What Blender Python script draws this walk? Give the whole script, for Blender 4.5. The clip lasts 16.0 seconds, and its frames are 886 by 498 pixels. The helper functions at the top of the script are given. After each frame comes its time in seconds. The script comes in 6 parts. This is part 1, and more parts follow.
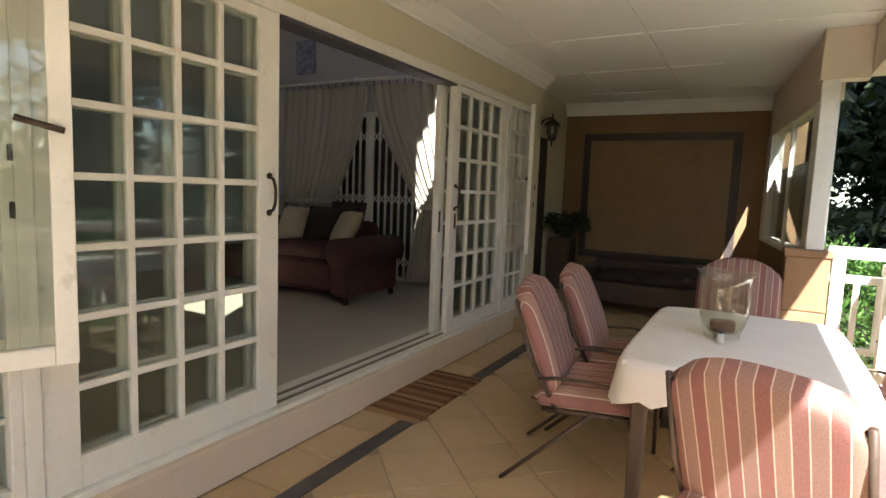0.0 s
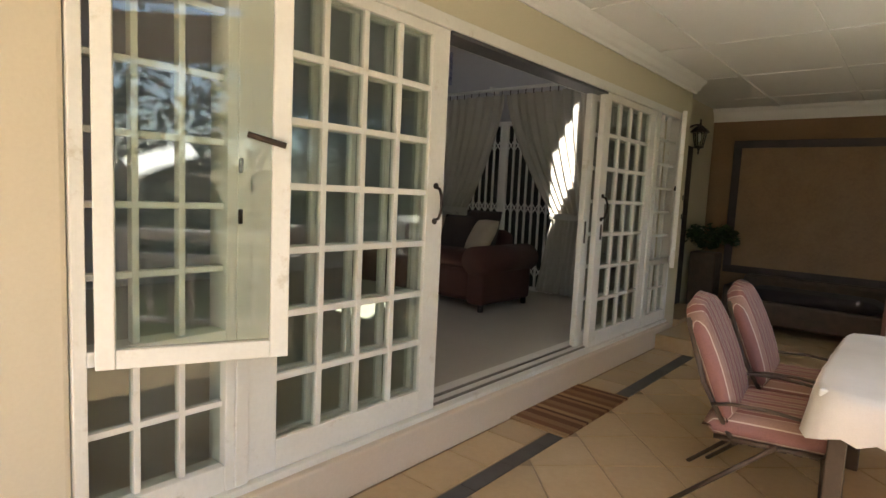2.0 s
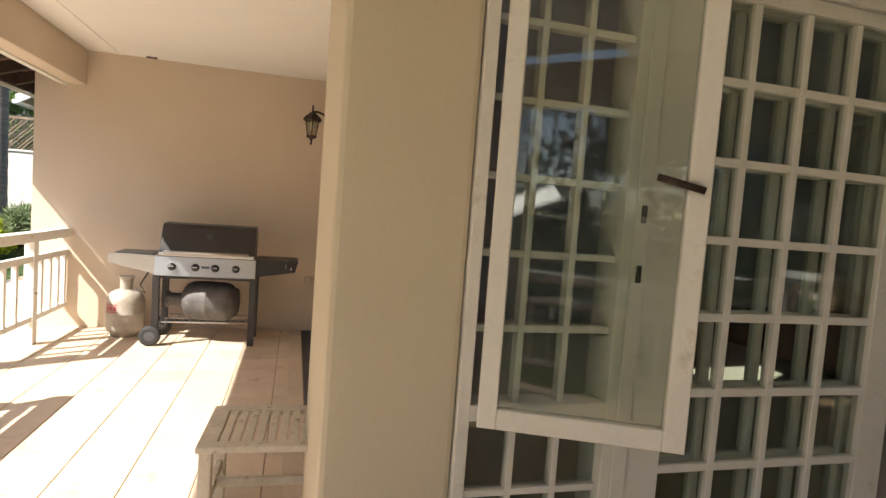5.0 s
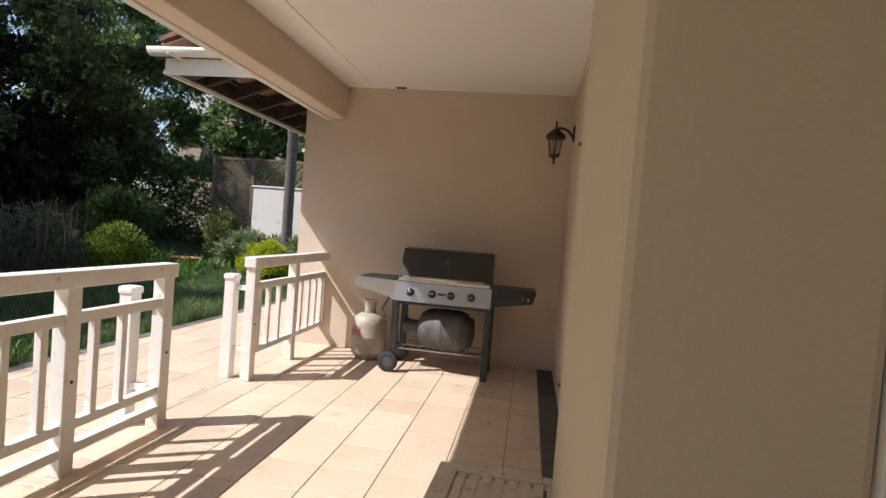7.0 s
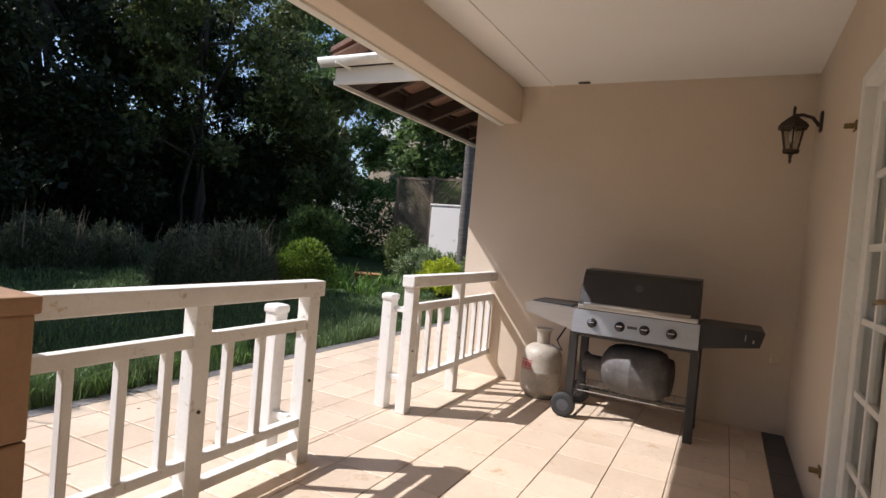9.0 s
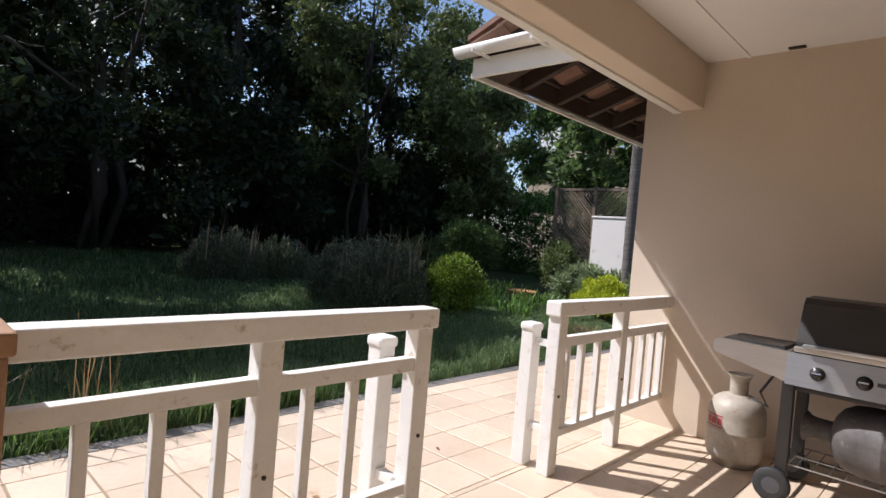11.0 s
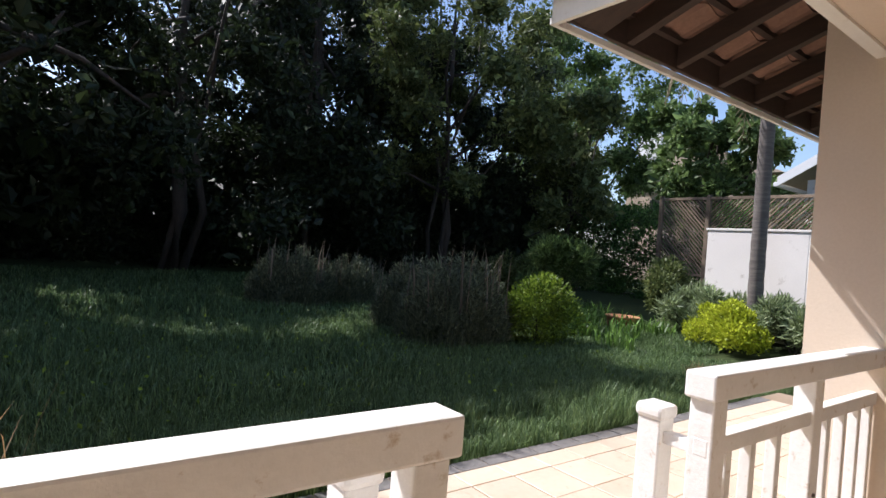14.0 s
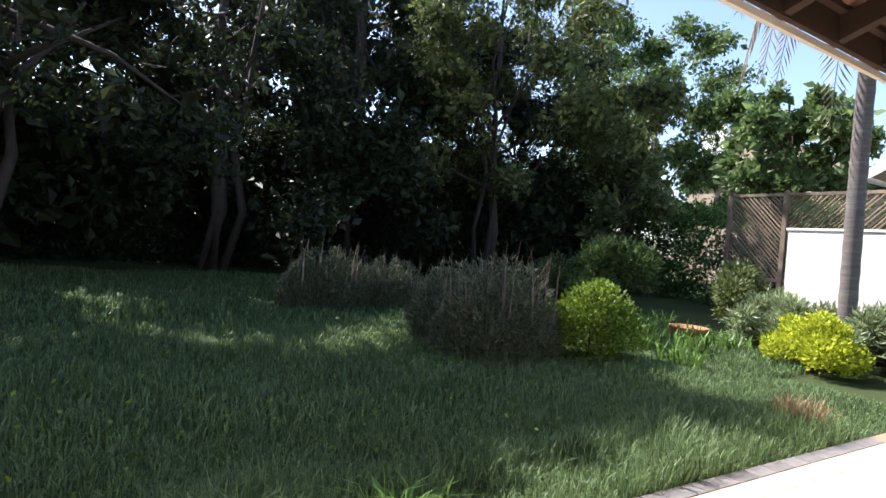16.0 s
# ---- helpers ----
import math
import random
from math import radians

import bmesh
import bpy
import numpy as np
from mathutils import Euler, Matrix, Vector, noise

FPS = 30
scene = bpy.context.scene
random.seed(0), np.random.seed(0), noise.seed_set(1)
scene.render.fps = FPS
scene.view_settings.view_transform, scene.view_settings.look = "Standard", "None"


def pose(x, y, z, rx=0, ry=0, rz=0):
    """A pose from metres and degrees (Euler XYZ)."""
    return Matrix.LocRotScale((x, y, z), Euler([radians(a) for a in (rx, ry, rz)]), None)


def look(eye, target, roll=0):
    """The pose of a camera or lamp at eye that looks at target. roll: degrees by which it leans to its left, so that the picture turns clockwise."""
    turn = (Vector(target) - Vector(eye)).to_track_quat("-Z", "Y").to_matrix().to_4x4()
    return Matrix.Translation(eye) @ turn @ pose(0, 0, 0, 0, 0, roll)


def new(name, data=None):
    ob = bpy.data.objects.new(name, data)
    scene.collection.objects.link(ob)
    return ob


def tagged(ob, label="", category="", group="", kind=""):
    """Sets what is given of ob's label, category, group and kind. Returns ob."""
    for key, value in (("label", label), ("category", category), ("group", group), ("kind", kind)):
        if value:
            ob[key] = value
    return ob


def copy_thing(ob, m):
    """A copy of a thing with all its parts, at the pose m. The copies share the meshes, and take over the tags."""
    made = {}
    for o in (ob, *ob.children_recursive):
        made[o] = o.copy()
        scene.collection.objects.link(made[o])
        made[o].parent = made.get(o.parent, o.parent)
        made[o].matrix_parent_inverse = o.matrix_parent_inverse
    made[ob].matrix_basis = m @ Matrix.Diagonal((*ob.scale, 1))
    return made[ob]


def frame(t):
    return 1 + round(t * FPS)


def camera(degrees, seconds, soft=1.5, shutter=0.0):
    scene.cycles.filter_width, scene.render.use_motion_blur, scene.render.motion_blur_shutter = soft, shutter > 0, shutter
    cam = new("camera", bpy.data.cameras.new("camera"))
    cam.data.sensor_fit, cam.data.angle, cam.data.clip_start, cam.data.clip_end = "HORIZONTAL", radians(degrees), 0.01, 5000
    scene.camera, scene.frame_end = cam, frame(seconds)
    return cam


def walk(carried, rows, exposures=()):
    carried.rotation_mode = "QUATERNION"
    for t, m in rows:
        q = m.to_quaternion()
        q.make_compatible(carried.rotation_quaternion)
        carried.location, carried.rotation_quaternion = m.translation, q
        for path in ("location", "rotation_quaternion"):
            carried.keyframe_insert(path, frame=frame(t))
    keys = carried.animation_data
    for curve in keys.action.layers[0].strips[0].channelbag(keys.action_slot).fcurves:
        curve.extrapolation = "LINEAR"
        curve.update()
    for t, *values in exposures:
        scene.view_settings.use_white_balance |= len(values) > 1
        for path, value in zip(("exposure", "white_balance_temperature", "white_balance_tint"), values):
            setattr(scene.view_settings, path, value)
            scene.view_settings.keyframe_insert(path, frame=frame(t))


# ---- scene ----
cam = camera(77.0, 16.0)
PATH = [
    (0, (0.786, 0.1, 1.383), (-0.177, 1.84, 1.173), 2.2),
    (0.5, (0.739, 0.07, 1.388), (-0.281, 1.777, 1.177), 2.4),
    (1, (0.695, 0.032, 1.378), (-0.389, 1.701, 1.173), 2.5),
    (1.5, (0.657, -0.009, 1.373), (-0.512, 1.601, 1.172), 2.6),
    (2, (0.593, -0.049, 1.385), (-0.7, 1.463, 1.186), 2.7),
    (2.5, (0.516, -0.054, 1.396), (-0.926, 1.319, 1.206), 3.3),
    (3, (0.453, -0.055, 1.395), (-1.106, 1.185, 1.216), 3.5),
    (3.5, (0.416, -0.04, 1.402), (-1.253, 1.051, 1.235), 3.6),
    (4, (0.344, -0.023, 1.412), (-1.426, 0.894, 1.253), 3.8),
    (4.5, (0.283, -0.022, 1.412), (-1.581, 0.69, 1.27), 4.1),
    (5, (0.224, -0.016, 1.405), (-1.703, 0.503, 1.278), 4.3),
    (7.5, (-0.572, -0.064, 1.294), (-2.509, -0.557, 1.24), 4.7),
    (8, (-0.718, -0.063, 1.292), (-2.606, -0.722, 1.242), 4.9),
    (8.5, (-0.903, -0.121, 1.281), (-2.74, -0.91, 1.231), 5.0),
    (9, (-1.103, -0.225, 1.28), (-2.884, -1.134, 1.234), 5.0),
    (9.5, (-1.312, -0.31, 1.277), (-3.021, -1.347, 1.234), 4.9),
    (10, (-1.488, -0.388, 1.287), (-3.104, -1.566, 1.243), 5.0),
    (12.5, (-2.327, -0.908, 1.283), (-3.621, -2.432, 1.255), 4.4),
    (13, (-2.54, -1.114, 1.281), (-3.805, -2.664, 1.259), 4.4),
    (13.5, (-2.66, -1.229, 1.288), (-3.9, -2.799, 1.273), 4.5),
    (14, (-2.803, -1.321, 1.304), (-4.003, -2.922, 1.297), 4.4),
    (14.5, (-2.98, -1.427, 1.307), (-4.128, -3.065, 1.306), 4.4),
    (15, (-3.116, -1.568, 1.289), (-4.223, -3.234, 1.292), 4.2),
    (15.5, (-3.25, -1.732, 1.326), (-4.325, -3.418, 1.319), 4.4),
    (16, (-3.383, -1.869, 1.364), (-4.431, -3.573, 1.339), 4.5),
]

walk(cam, [(t, look(eye, target, roll)) for t, eye, target, roll in PATH],
     exposures=[(0.0, 2.38, 6450, 9), (1.0, 2.6, 6400, 9), (2.0, 2.64, 6400, 9), (3.0, 2.22, 6350, 8), (4.0, 1.88, 6400, 8), (5.0, 1.3, 6700, 10), (7.5, 0.35, 6200, 15), (9.0, 0.35, 6100, 15), (13.0, 0.4, 6000, 16), (14.5, 0.8, 6100, 16), (16.0, 1.43, 6200, 17)])

# ---- light ----
SUN_TO = Vector((0.435, -0.765, 0.974)).normalized()
world = bpy.data.worlds.new("sky")
scene.world = world
world.use_nodes = True
wn = world.node_tree.nodes
sky = wn.new("ShaderNodeTexSky")
sky.sky_type = "NISHITA"
sky.sun_disc = False
sky.sun_elevation = math.asin(SUN_TO.z)
sky.sun_rotation = math.atan2(SUN_TO.x, SUN_TO.y)
world.node_tree.links.new(sky.outputs[0], wn["Background"].inputs[0])
wn["Background"].inputs[1].default_value = 0.125
sun = new("sun", bpy.data.lights.new("sun", "SUN"))
sun.data.energy = 4.9
sun.data.angle = radians(0.53)
sun.data.color = (1.0, 0.965, 0.91)
sun.matrix_world = look((0, 0, 20), Vector((0, 0, 20)) - SUN_TO)


# ---- materials ----
def node_mat(name, rough=0.6, metal=0.0, spec=0.5):
    m = bpy.data.materials.new(name)
    m.use_nodes = True
    b = m.node_tree.nodes["Principled BSDF"]
    b.inputs["Roughness"].default_value = rough
    b.inputs["Metallic"].default_value = metal
    b.inputs["Specular IOR Level"].default_value = spec
    return m, m.node_tree.nodes, m.node_tree.links, b


def ramp(n, l, fac, stops, mode="LINEAR"):
    r = n.new("ShaderNodeValToRGB")
    r.color_ramp.interpolation = mode
    e = r.color_ramp.elements
    while len(e) < len(stops):
        e.new(0.5)
    for k, (p, c) in zip(e, stops):
        k.position, k.color = p, (*c, 1)
    l.new(fac, r.inputs[0])
    return r


def noise_tex(n, l, vec, scale, detail=4.0, rough=0.55):
    t = n.new("ShaderNodeTexNoise")
    t.inputs["Scale"].default_value = scale
    t.inputs["Detail"].default_value = detail
    t.inputs["Roughness"].default_value = rough
    l.new(vec, t.inputs["Vector"])
    return t


def surface(name, dark, light, rough=0.6, metal=0.0, big=1.5, fine=40.0, bump=0.15, stretch=(1, 1, 1), vary=0.0, spot=None, spec=0.5):
    """A two-scale mottled surface; vary: lightness change from piece to piece; spot: colour of sparse stains."""
    m, n, l, b = node_mat(name, rough, metal, spec)
    co = n.new("ShaderNodeTexCoord")
    mp = n.new("ShaderNodeMapping")
    mp.inputs["Scale"].default_value = stretch
    l.new(co.outputs["Object"], mp.inputs[0])
    if vary:
        info = n.new("ShaderNodeObjectInfo")
        sc = n.new("ShaderNodeVectorMath")
        sc.operation = "SCALE"
        sc.inputs[0].default_value = (17, 31, 23)
        l.new(info.outputs["Random"], sc.inputs["Scale"])
        l.new(sc.outputs[0], mp.inputs["Location"])
    a = noise_tex(n, l, mp.outputs[0], big)
    f = noise_tex(n, l, mp.outputs[0], fine, 6.0, 0.65)
    mix = n.new("ShaderNodeMath")
    mix.operation = "MULTIPLY_ADD"
    mix.inputs[1].default_value = 0.45
    l.new(f.outputs[0], mix.inputs[0])
    half = n.new("ShaderNodeMath")
    half.operation = "MULTIPLY"
    half.inputs[1].default_value = 0.55
    l.new(a.outputs[0], half.inputs[0])
    l.new(half.outputs[0], mix.inputs[2])
    r = ramp(n, l, mix.outputs[0], [(0.32, dark), (0.68, light)])
    col = r.outputs[0]
    if spot:
        s_ = noise_tex(n, l, mp.outputs[0], big * 2.7, 5.0, 0.7)
        sr = ramp(n, l, s_.outputs[0], [(0.60, (0, 0, 0)), (0.72, (1, 1, 1))])
        mx = n.new("ShaderNodeMix")
        mx.data_type = "RGBA"
        l.new(sr.outputs[0], mx.inputs["Factor"])
        l.new(col, mx.inputs["A"])
        mx.inputs["B"].default_value = (*spot, 1)
        col = mx.outputs["Result"]
    if vary:
        hs = n.new("ShaderNodeHueSaturation")
        v = n.new("ShaderNodeMapRange")
        v.inputs["To Min"].default_value = 1 - vary
        v.inputs["To Max"].default_value = 1 + vary
        l.new(info.outputs["Random"], v.inputs[0])
        l.new(v.outputs[0], hs.inputs["Value"])
        l.new(col, hs.inputs["Color"])
        col = hs.outputs[0]
    l.new(col, b.inputs["Base Color"])
    rr = n.new("ShaderNodeMapRange")
    rr.inputs["To Min"].default_value = max(0.03, rough - 0.08)
    rr.inputs["To Max"].default_value = min(1, rough + 0.1)
    l.new(f.outputs[0], rr.inputs[0])
    l.new(rr.outputs[0], b.inputs["Roughness"])
    if bump:
        bp = n.new("ShaderNodeBump")
        bp.inputs["Strength"].default_value = bump
        bp.inputs["Distance"].default_value = 0.01
        l.new(f.outputs[0], bp.inputs["Height"])
        l.new(bp.outputs[0], b.inputs["Normal"])
    return m


def stripes(name, axis, period, stops, rough=0.9):
    m, n, l, b = node_mat(name, rough, 0, 0.2)
    co = n.new("ShaderNodeTexCoord")
    nz = noise_tex(n, l, co.outputs["Object"], 5.0)
    sp = n.new("ShaderNodeSeparateXYZ")
    l.new(co.outputs["Object"], sp.inputs[0])
    wob = n.new("ShaderNodeMath")
    wob.operation = "MULTIPLY_ADD"
    wob.inputs[1].default_value = 0.004
    l.new(nz.outputs[0], wob.inputs[0])
    l.new(sp.outputs[axis], wob.inputs[2])
    dv = n.new("ShaderNodeMath")
    dv.operation = "DIVIDE"
    dv.inputs[1].default_value = period
    l.new(wob.outputs[0], dv.inputs[0])
    fr = n.new("ShaderNodeMath")
    fr.operation = "FRACT"
    l.new(dv.outputs[0], fr.inputs[0])
    r = ramp(n, l, fr.outputs[0], stops, "CONSTANT")
    weave = noise_tex(n, l, co.outputs["Object"], 260.0, 2.0)
    mx = n.new("ShaderNodeMix")
    mx.data_type, mx.blend_type = "RGBA", "MULTIPLY"
    mx.inputs["Factor"].default_value = 1
    wr = ramp(n, l, weave.outputs[0], [(0.3, (0.8, 0.8, 0.8)), (0.7, (1.1, 1.1, 1.1))])
    l.new(r.outputs[0], mx.inputs["A"])
    l.new(wr.outputs[0], mx.inputs["B"])
    l.new(mx.outputs["Result"], b.inputs["Base Color"])
    bp = n.new("ShaderNodeBump")
    bp.inputs["Strength"].default_value = 0.3
    bp.inputs["Distance"].default_value = 0.004
    l.new(weave.outputs[0], bp.inputs["Height"])
    l.new(bp.outputs[0], b.inputs["Normal"])
    return m


def pane_glass(name, tint=(0.93, 0.96, 0.94), ior=1.5):
    m = bpy.data.materials.new(name)
    m.use_nodes = True
    n, l = m.node_tree.nodes, m.node_tree.links
    n.remove(n["Principled BSDF"])
    tr = n.new("ShaderNodeBsdfTransparent")
    tr.inputs[0].default_value = (*tint, 1)
    gl = n.new("ShaderNodeBsdfGlossy")
    gl.inputs["Roughness"].default_value = 0.02
    lw = n.new("ShaderNodeLayerWeight")
    lw.inputs[0].default_value = 0.5
    pw = n.new("ShaderNodeMath")
    pw.operation = "POWER"
    pw.inputs[1].default_value = 4.5
    l.new(lw.outputs["Facing"], pw.inputs[0])
    fz = n.new("ShaderNodeMath")
    fz.operation = "MULTIPLY_ADD"
    fz.inputs[1].default_value = 0.9
    fz.inputs[2].default_value = (ior - 1) ** 2 / (ior + 1) ** 2
    l.new(pw.outputs[0], fz.inputs[0])
    mx = n.new("ShaderNodeMixShader")
    l.new(fz.outputs[0], mx.inputs[0])
    l.new(tr.outputs[0], mx.inputs[1])
    l.new(gl.outputs[0], mx.inputs[2])
    l.new(mx.outputs[0], n["Material Output"].inputs[0])
    return m


def leaf_mat(name, dark, light, through_light=0.35, rough=0.5):
    m, n, l, b = node_mat(name, rough, 0, 0.35)
    geo = n.new("ShaderNodeNewGeometry")
    r = ramp(n, l, geo.outputs["Random Per Island"], [(0.0, dark), (0.75, light), (1.0, tuple(min(1, c * 1.5) for c in light))])
    l.new(r.outputs[0], b.inputs["Base Color"])
    tl = n.new("ShaderNodeBsdfTranslucent")
    l.new(r.outputs[0], tl.inputs[0])
    mx = n.new("ShaderNodeMixShader")
    mx.inputs[0].default_value = through_light
    l.new(b.outputs[0], mx.inputs[1])
    l.new(tl.outputs[0], mx.inputs[2])
    l.new(mx.outputs[0], n["Material Output"].inputs[0])
    return m


M_WALL = surface("cream_plaster", (0.60, 0.495, 0.385), (0.68, 0.575, 0.46), 0.85, big=0.9, fine=70, bump=0.12)
M_WALL2 = surface("pale_green_cream_plaster", (0.60, 0.54, 0.38), (0.66, 0.60, 0.43), 0.85, big=0.9, fine=70, bump=0.12)
M_CEIL = surface("white_ceiling_board", (0.80, 0.78, 0.74), (0.87, 0.85, 0.81), 0.8, big=0.7, fine=60, bump=0.04)
M_WHITE = surface("white_gloss_paint", (0.70, 0.68, 0.62), (0.80, 0.78, 0.72), 0.42, big=3, fine=50, bump=0.06, spot=(0.60, 0.55, 0.46))
M_RAIL = surface("chipped_white_wood_paint", (0.74, 0.715, 0.67), (0.85, 0.83, 0.79), 0.5, big=6, fine=70, bump=0.2, spot=(0.52, 0.42, 0.30))
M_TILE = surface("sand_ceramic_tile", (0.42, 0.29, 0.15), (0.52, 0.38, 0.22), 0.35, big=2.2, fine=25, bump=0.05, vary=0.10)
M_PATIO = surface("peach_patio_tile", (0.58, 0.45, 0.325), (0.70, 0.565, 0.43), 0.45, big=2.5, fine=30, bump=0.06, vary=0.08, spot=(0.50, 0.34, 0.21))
M_GROUT = surface("grey_brown_grout", (0.26, 0.19, 0.12), (0.36, 0.27, 0.18), 0.9)
M_STRIP = surface("charcoal_slate_strip", (0.055, 0.05, 0.048), (0.10, 0.09, 0.085), 0.6, big=4, vary=0.12)
M_EDGE = surface("grey_edging_paver", (0.14, 0.13, 0.12), (0.24, 0.22, 0.20), 0.8, big=5, vary=0.15, bump=0.3)
M_BRICK = surface("brown_brick", (0.30, 0.15, 0.08), (0.42, 0.23, 0.13), 0.8, big=6, fine=60, bump=0.4, vary=0.18)
M_PIER = surface("brown_pier_render", (0.27, 0.155, 0.085), (0.36, 0.22, 0.125), 0.75, big=4, fine=50, bump=0.15)
M_MORTAR = surface("sandy_mortar", (0.35, 0.30, 0.24), (0.45, 0.40, 0.33), 0.9)
M_BROWNWALL = surface("brown_render", (0.22, 0.14, 0.075), (0.30, 0.19, 0.10), 0.85, big=1.2, fine=50, bump=0.2)
M_PANEL = surface("ochre_sponged_panel", (0.26, 0.17, 0.10), (0.36, 0.25, 0.15), 0.75, big=3.5, fine=30, bump=0.12)
M_PFRAME = surface("dark_slate_tile_border", (0.045, 0.035, 0.035), (0.085, 0.065, 0.06), 0.5, big=4)
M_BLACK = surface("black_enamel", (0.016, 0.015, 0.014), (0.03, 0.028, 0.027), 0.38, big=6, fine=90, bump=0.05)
M_STEEL = surface("brushed_steel", (0.50, 0.48, 0.46), (0.62, 0.60, 0.57), 0.32, 0.9, big=4, fine=60, bump=0.03, stretch=(1, 0.05, 1))
M_CHROME = surface("chrome", (0.7, 0.7, 0.7), (0.8, 0.8, 0.8), 0.12, 1.0, bump=0)
M_WIRE = surface("dull_wire", (0.20, 0.18, 0.16), (0.32, 0.29, 0.26), 0.45, 0.8)
M_GASW = surface("scuffed_cream_cylinder_paint", (0.30, 0.26, 0.21), (0.46, 0.41, 0.34), 0.5, big=7, fine=40, bump=0.1, spot=(0.30, 0.22, 0.15))
M_GASG = surface("grey_cylinder_paint", (0.05, 0.045, 0.043), (0.12, 0.11, 0.105), 0.62, 0.0, big=9, fine=40, spot=(0.18, 0.165, 0.15))
M_RED = surface("red_print", (0.35, 0.05, 0.06), (0.45, 0.08, 0.08), 0.6)
M_RUBBER = surface("black_rubber", (0.02, 0.02, 0.02), (0.035, 0.035, 0.035), 0.75)
M_HUB = surface("grey_plastic", (0.05, 0.05, 0.055), (0.08, 0.08, 0.09), 0.5)
M_BRONZE = surface("dark_bronze_iron", (0.035, 0.025, 0.02), (0.07, 0.05, 0.04), 0.5, 0.6, big=9)
M_BRASS = surface("tarnished_brass", (0.20, 0.14, 0.06), (0.34, 0.25, 0.12), 0.4, 0.9, big=20)
M_LGLASS = pane_glass("lantern_glass", (0.78, 0.78, 0.72))
M_GLASS = pane_glass("window_glass", (0.87, 0.90, 0.87))
M_VASE = pane_glass("vase_glass", (0.90, 0.90, 0.84), 1.7)
M_CANDLE = surface("brown_wax", (0.16, 0.07, 0.03), (0.24, 0.11, 0.05), 0.5)
M_CLOTH = surface("white_tablecloth", (0.72, 0.67, 0.62), (0.82, 0.77, 0.72), 0.95, big=5, fine=200, bump=0.25)
M_TEAK = surface("weathered_grey_wood", (0.32, 0.24, 0.16), (0.50, 0.41, 0.30), 0.8, big=3, fine=30, bump=0.35, stretch=(1, 9, 9))
M_TEAKX = surface("weathered_pale_wood", (0.50, 0.42, 0.32), (0.70, 0.62, 0.51), 0.8, big=3, fine=30, bump=0.35, stretch=(9, 1, 9))
M_MAT = stripes("striped_doormat_weave", 1, 0.30, [(0.0, (0.16, 0.075, 0.04)), (0.22, (0.30, 0.17, 0.09)), (0.36, (0.12, 0.05, 0.03)), (0.46, (0.36, 0.23, 0.12)), (0.62, (0.20, 0.10, 0.05)), (0.8, (0.26, 0.15, 0.08))])
M_CUSH = stripes("striped_canvas", 0, 0.168, [(0.0, (0.29, 0.135, 0.12)), (0.22, (0.62, 0.49, 0.41)), (0.245, (0.35, 0.215, 0.175)), (0.47, (0.62, 0.49, 0.41)), (0.495, (0.30, 0.15, 0.135)), (0.72, (0.62, 0.49, 0.41)), (0.745, (0.32, 0.195, 0.17)), (0.975, (0.62, 0.49, 0.41))])
M_PIPE = surface("dark_piping", (0.10, 0.05, 0.04), (0.16, 0.08, 0.07), 0.9)
M_CHAIR = surface("brown_painted_steel", (0.06, 0.04, 0.03), (0.10, 0.07, 0.05), 0.5, 0.2)
M_SOFA = surface("dark_red_brown_upholstery", (0.045, 0.016, 0.012), (0.08, 0.03, 0.022), 0.9, big=3, fine=120, bump=0.2)
M_PILW = surface("cream_cushion_fabric", (0.36, 0.29, 0.20), (0.46, 0.38, 0.27), 0.95, big=6, fine=150, bump=0.2)
M_PILD = surface("dark_cushion_fabric", (0.02, 0.014, 0.013), (0.04, 0.028, 0.025), 0.95, big=6, fine=150, bump=0.2)
M_CURT = surface("beige_curtain_cloth", (0.40, 0.36, 0.30), (0.50, 0.46, 0.39), 0.95, big=2, fine=150, bump=0.15)
M_INFLOOR = surface("cream_indoor_tile", (0.42, 0.38, 0.31), (0.50, 0.46, 0.38), 0.3, big=1.5, fine=20, bump=0.02)
M_INWALL = surface("lilac_grey_indoor_paint", (0.50, 0.48, 0.49), (0.56, 0.54, 0.55), 0.85)
M_ART = surface("blue_white_print", (0.03, 0.05, 0.20), (0.55, 0.55, 0.60), 0.6, big=14, fine=60)
M_WICKER = surface("dark_wicker", (0.05, 0.032, 0.02), (0.10, 0.065, 0.04), 0.6, big=12, fine=120, bump=0.5)
M_DOORD = surface("dark_stained_timber", (0.022, 0.015, 0.012), (0.045, 0.03, 0.022), 0.5, big=3, stretch=(8, 8, 1))
M_RAFTER = surface("dark_creosoted_timber", (0.022, 0.012, 0.008), (0.05, 0.028, 0.018), 0.75, big=4, stretch=(8, 1, 8))
M_ROOFT = surface("terracotta_roof_tile", (0.15, 0.08, 0.055), (0.26, 0.15, 0.105), 0.85, big=5, fine=40, bump=0.3, vary=0.15)
M_GWALL = surface("white_garden_wall_paint", (0.72, 0.67, 0.62), (0.82, 0.77, 0.72), 0.85, big=1.2, fine=40, bump=0.2, spot=(0.50, 0.44, 0.38))
M_LATH = surface("grey_lath_wood", (0.12, 0.085, 0.055), (0.28, 0.21, 0.145), 0.85, big=6, vary=0.3)
M_BARK = surface("grey_brown_bark", (0.03, 0.023, 0.018), (0.075, 0.06, 0.047), 0.95, big=5, fine=30, bump=0.7, stretch=(3, 3, 0.7))
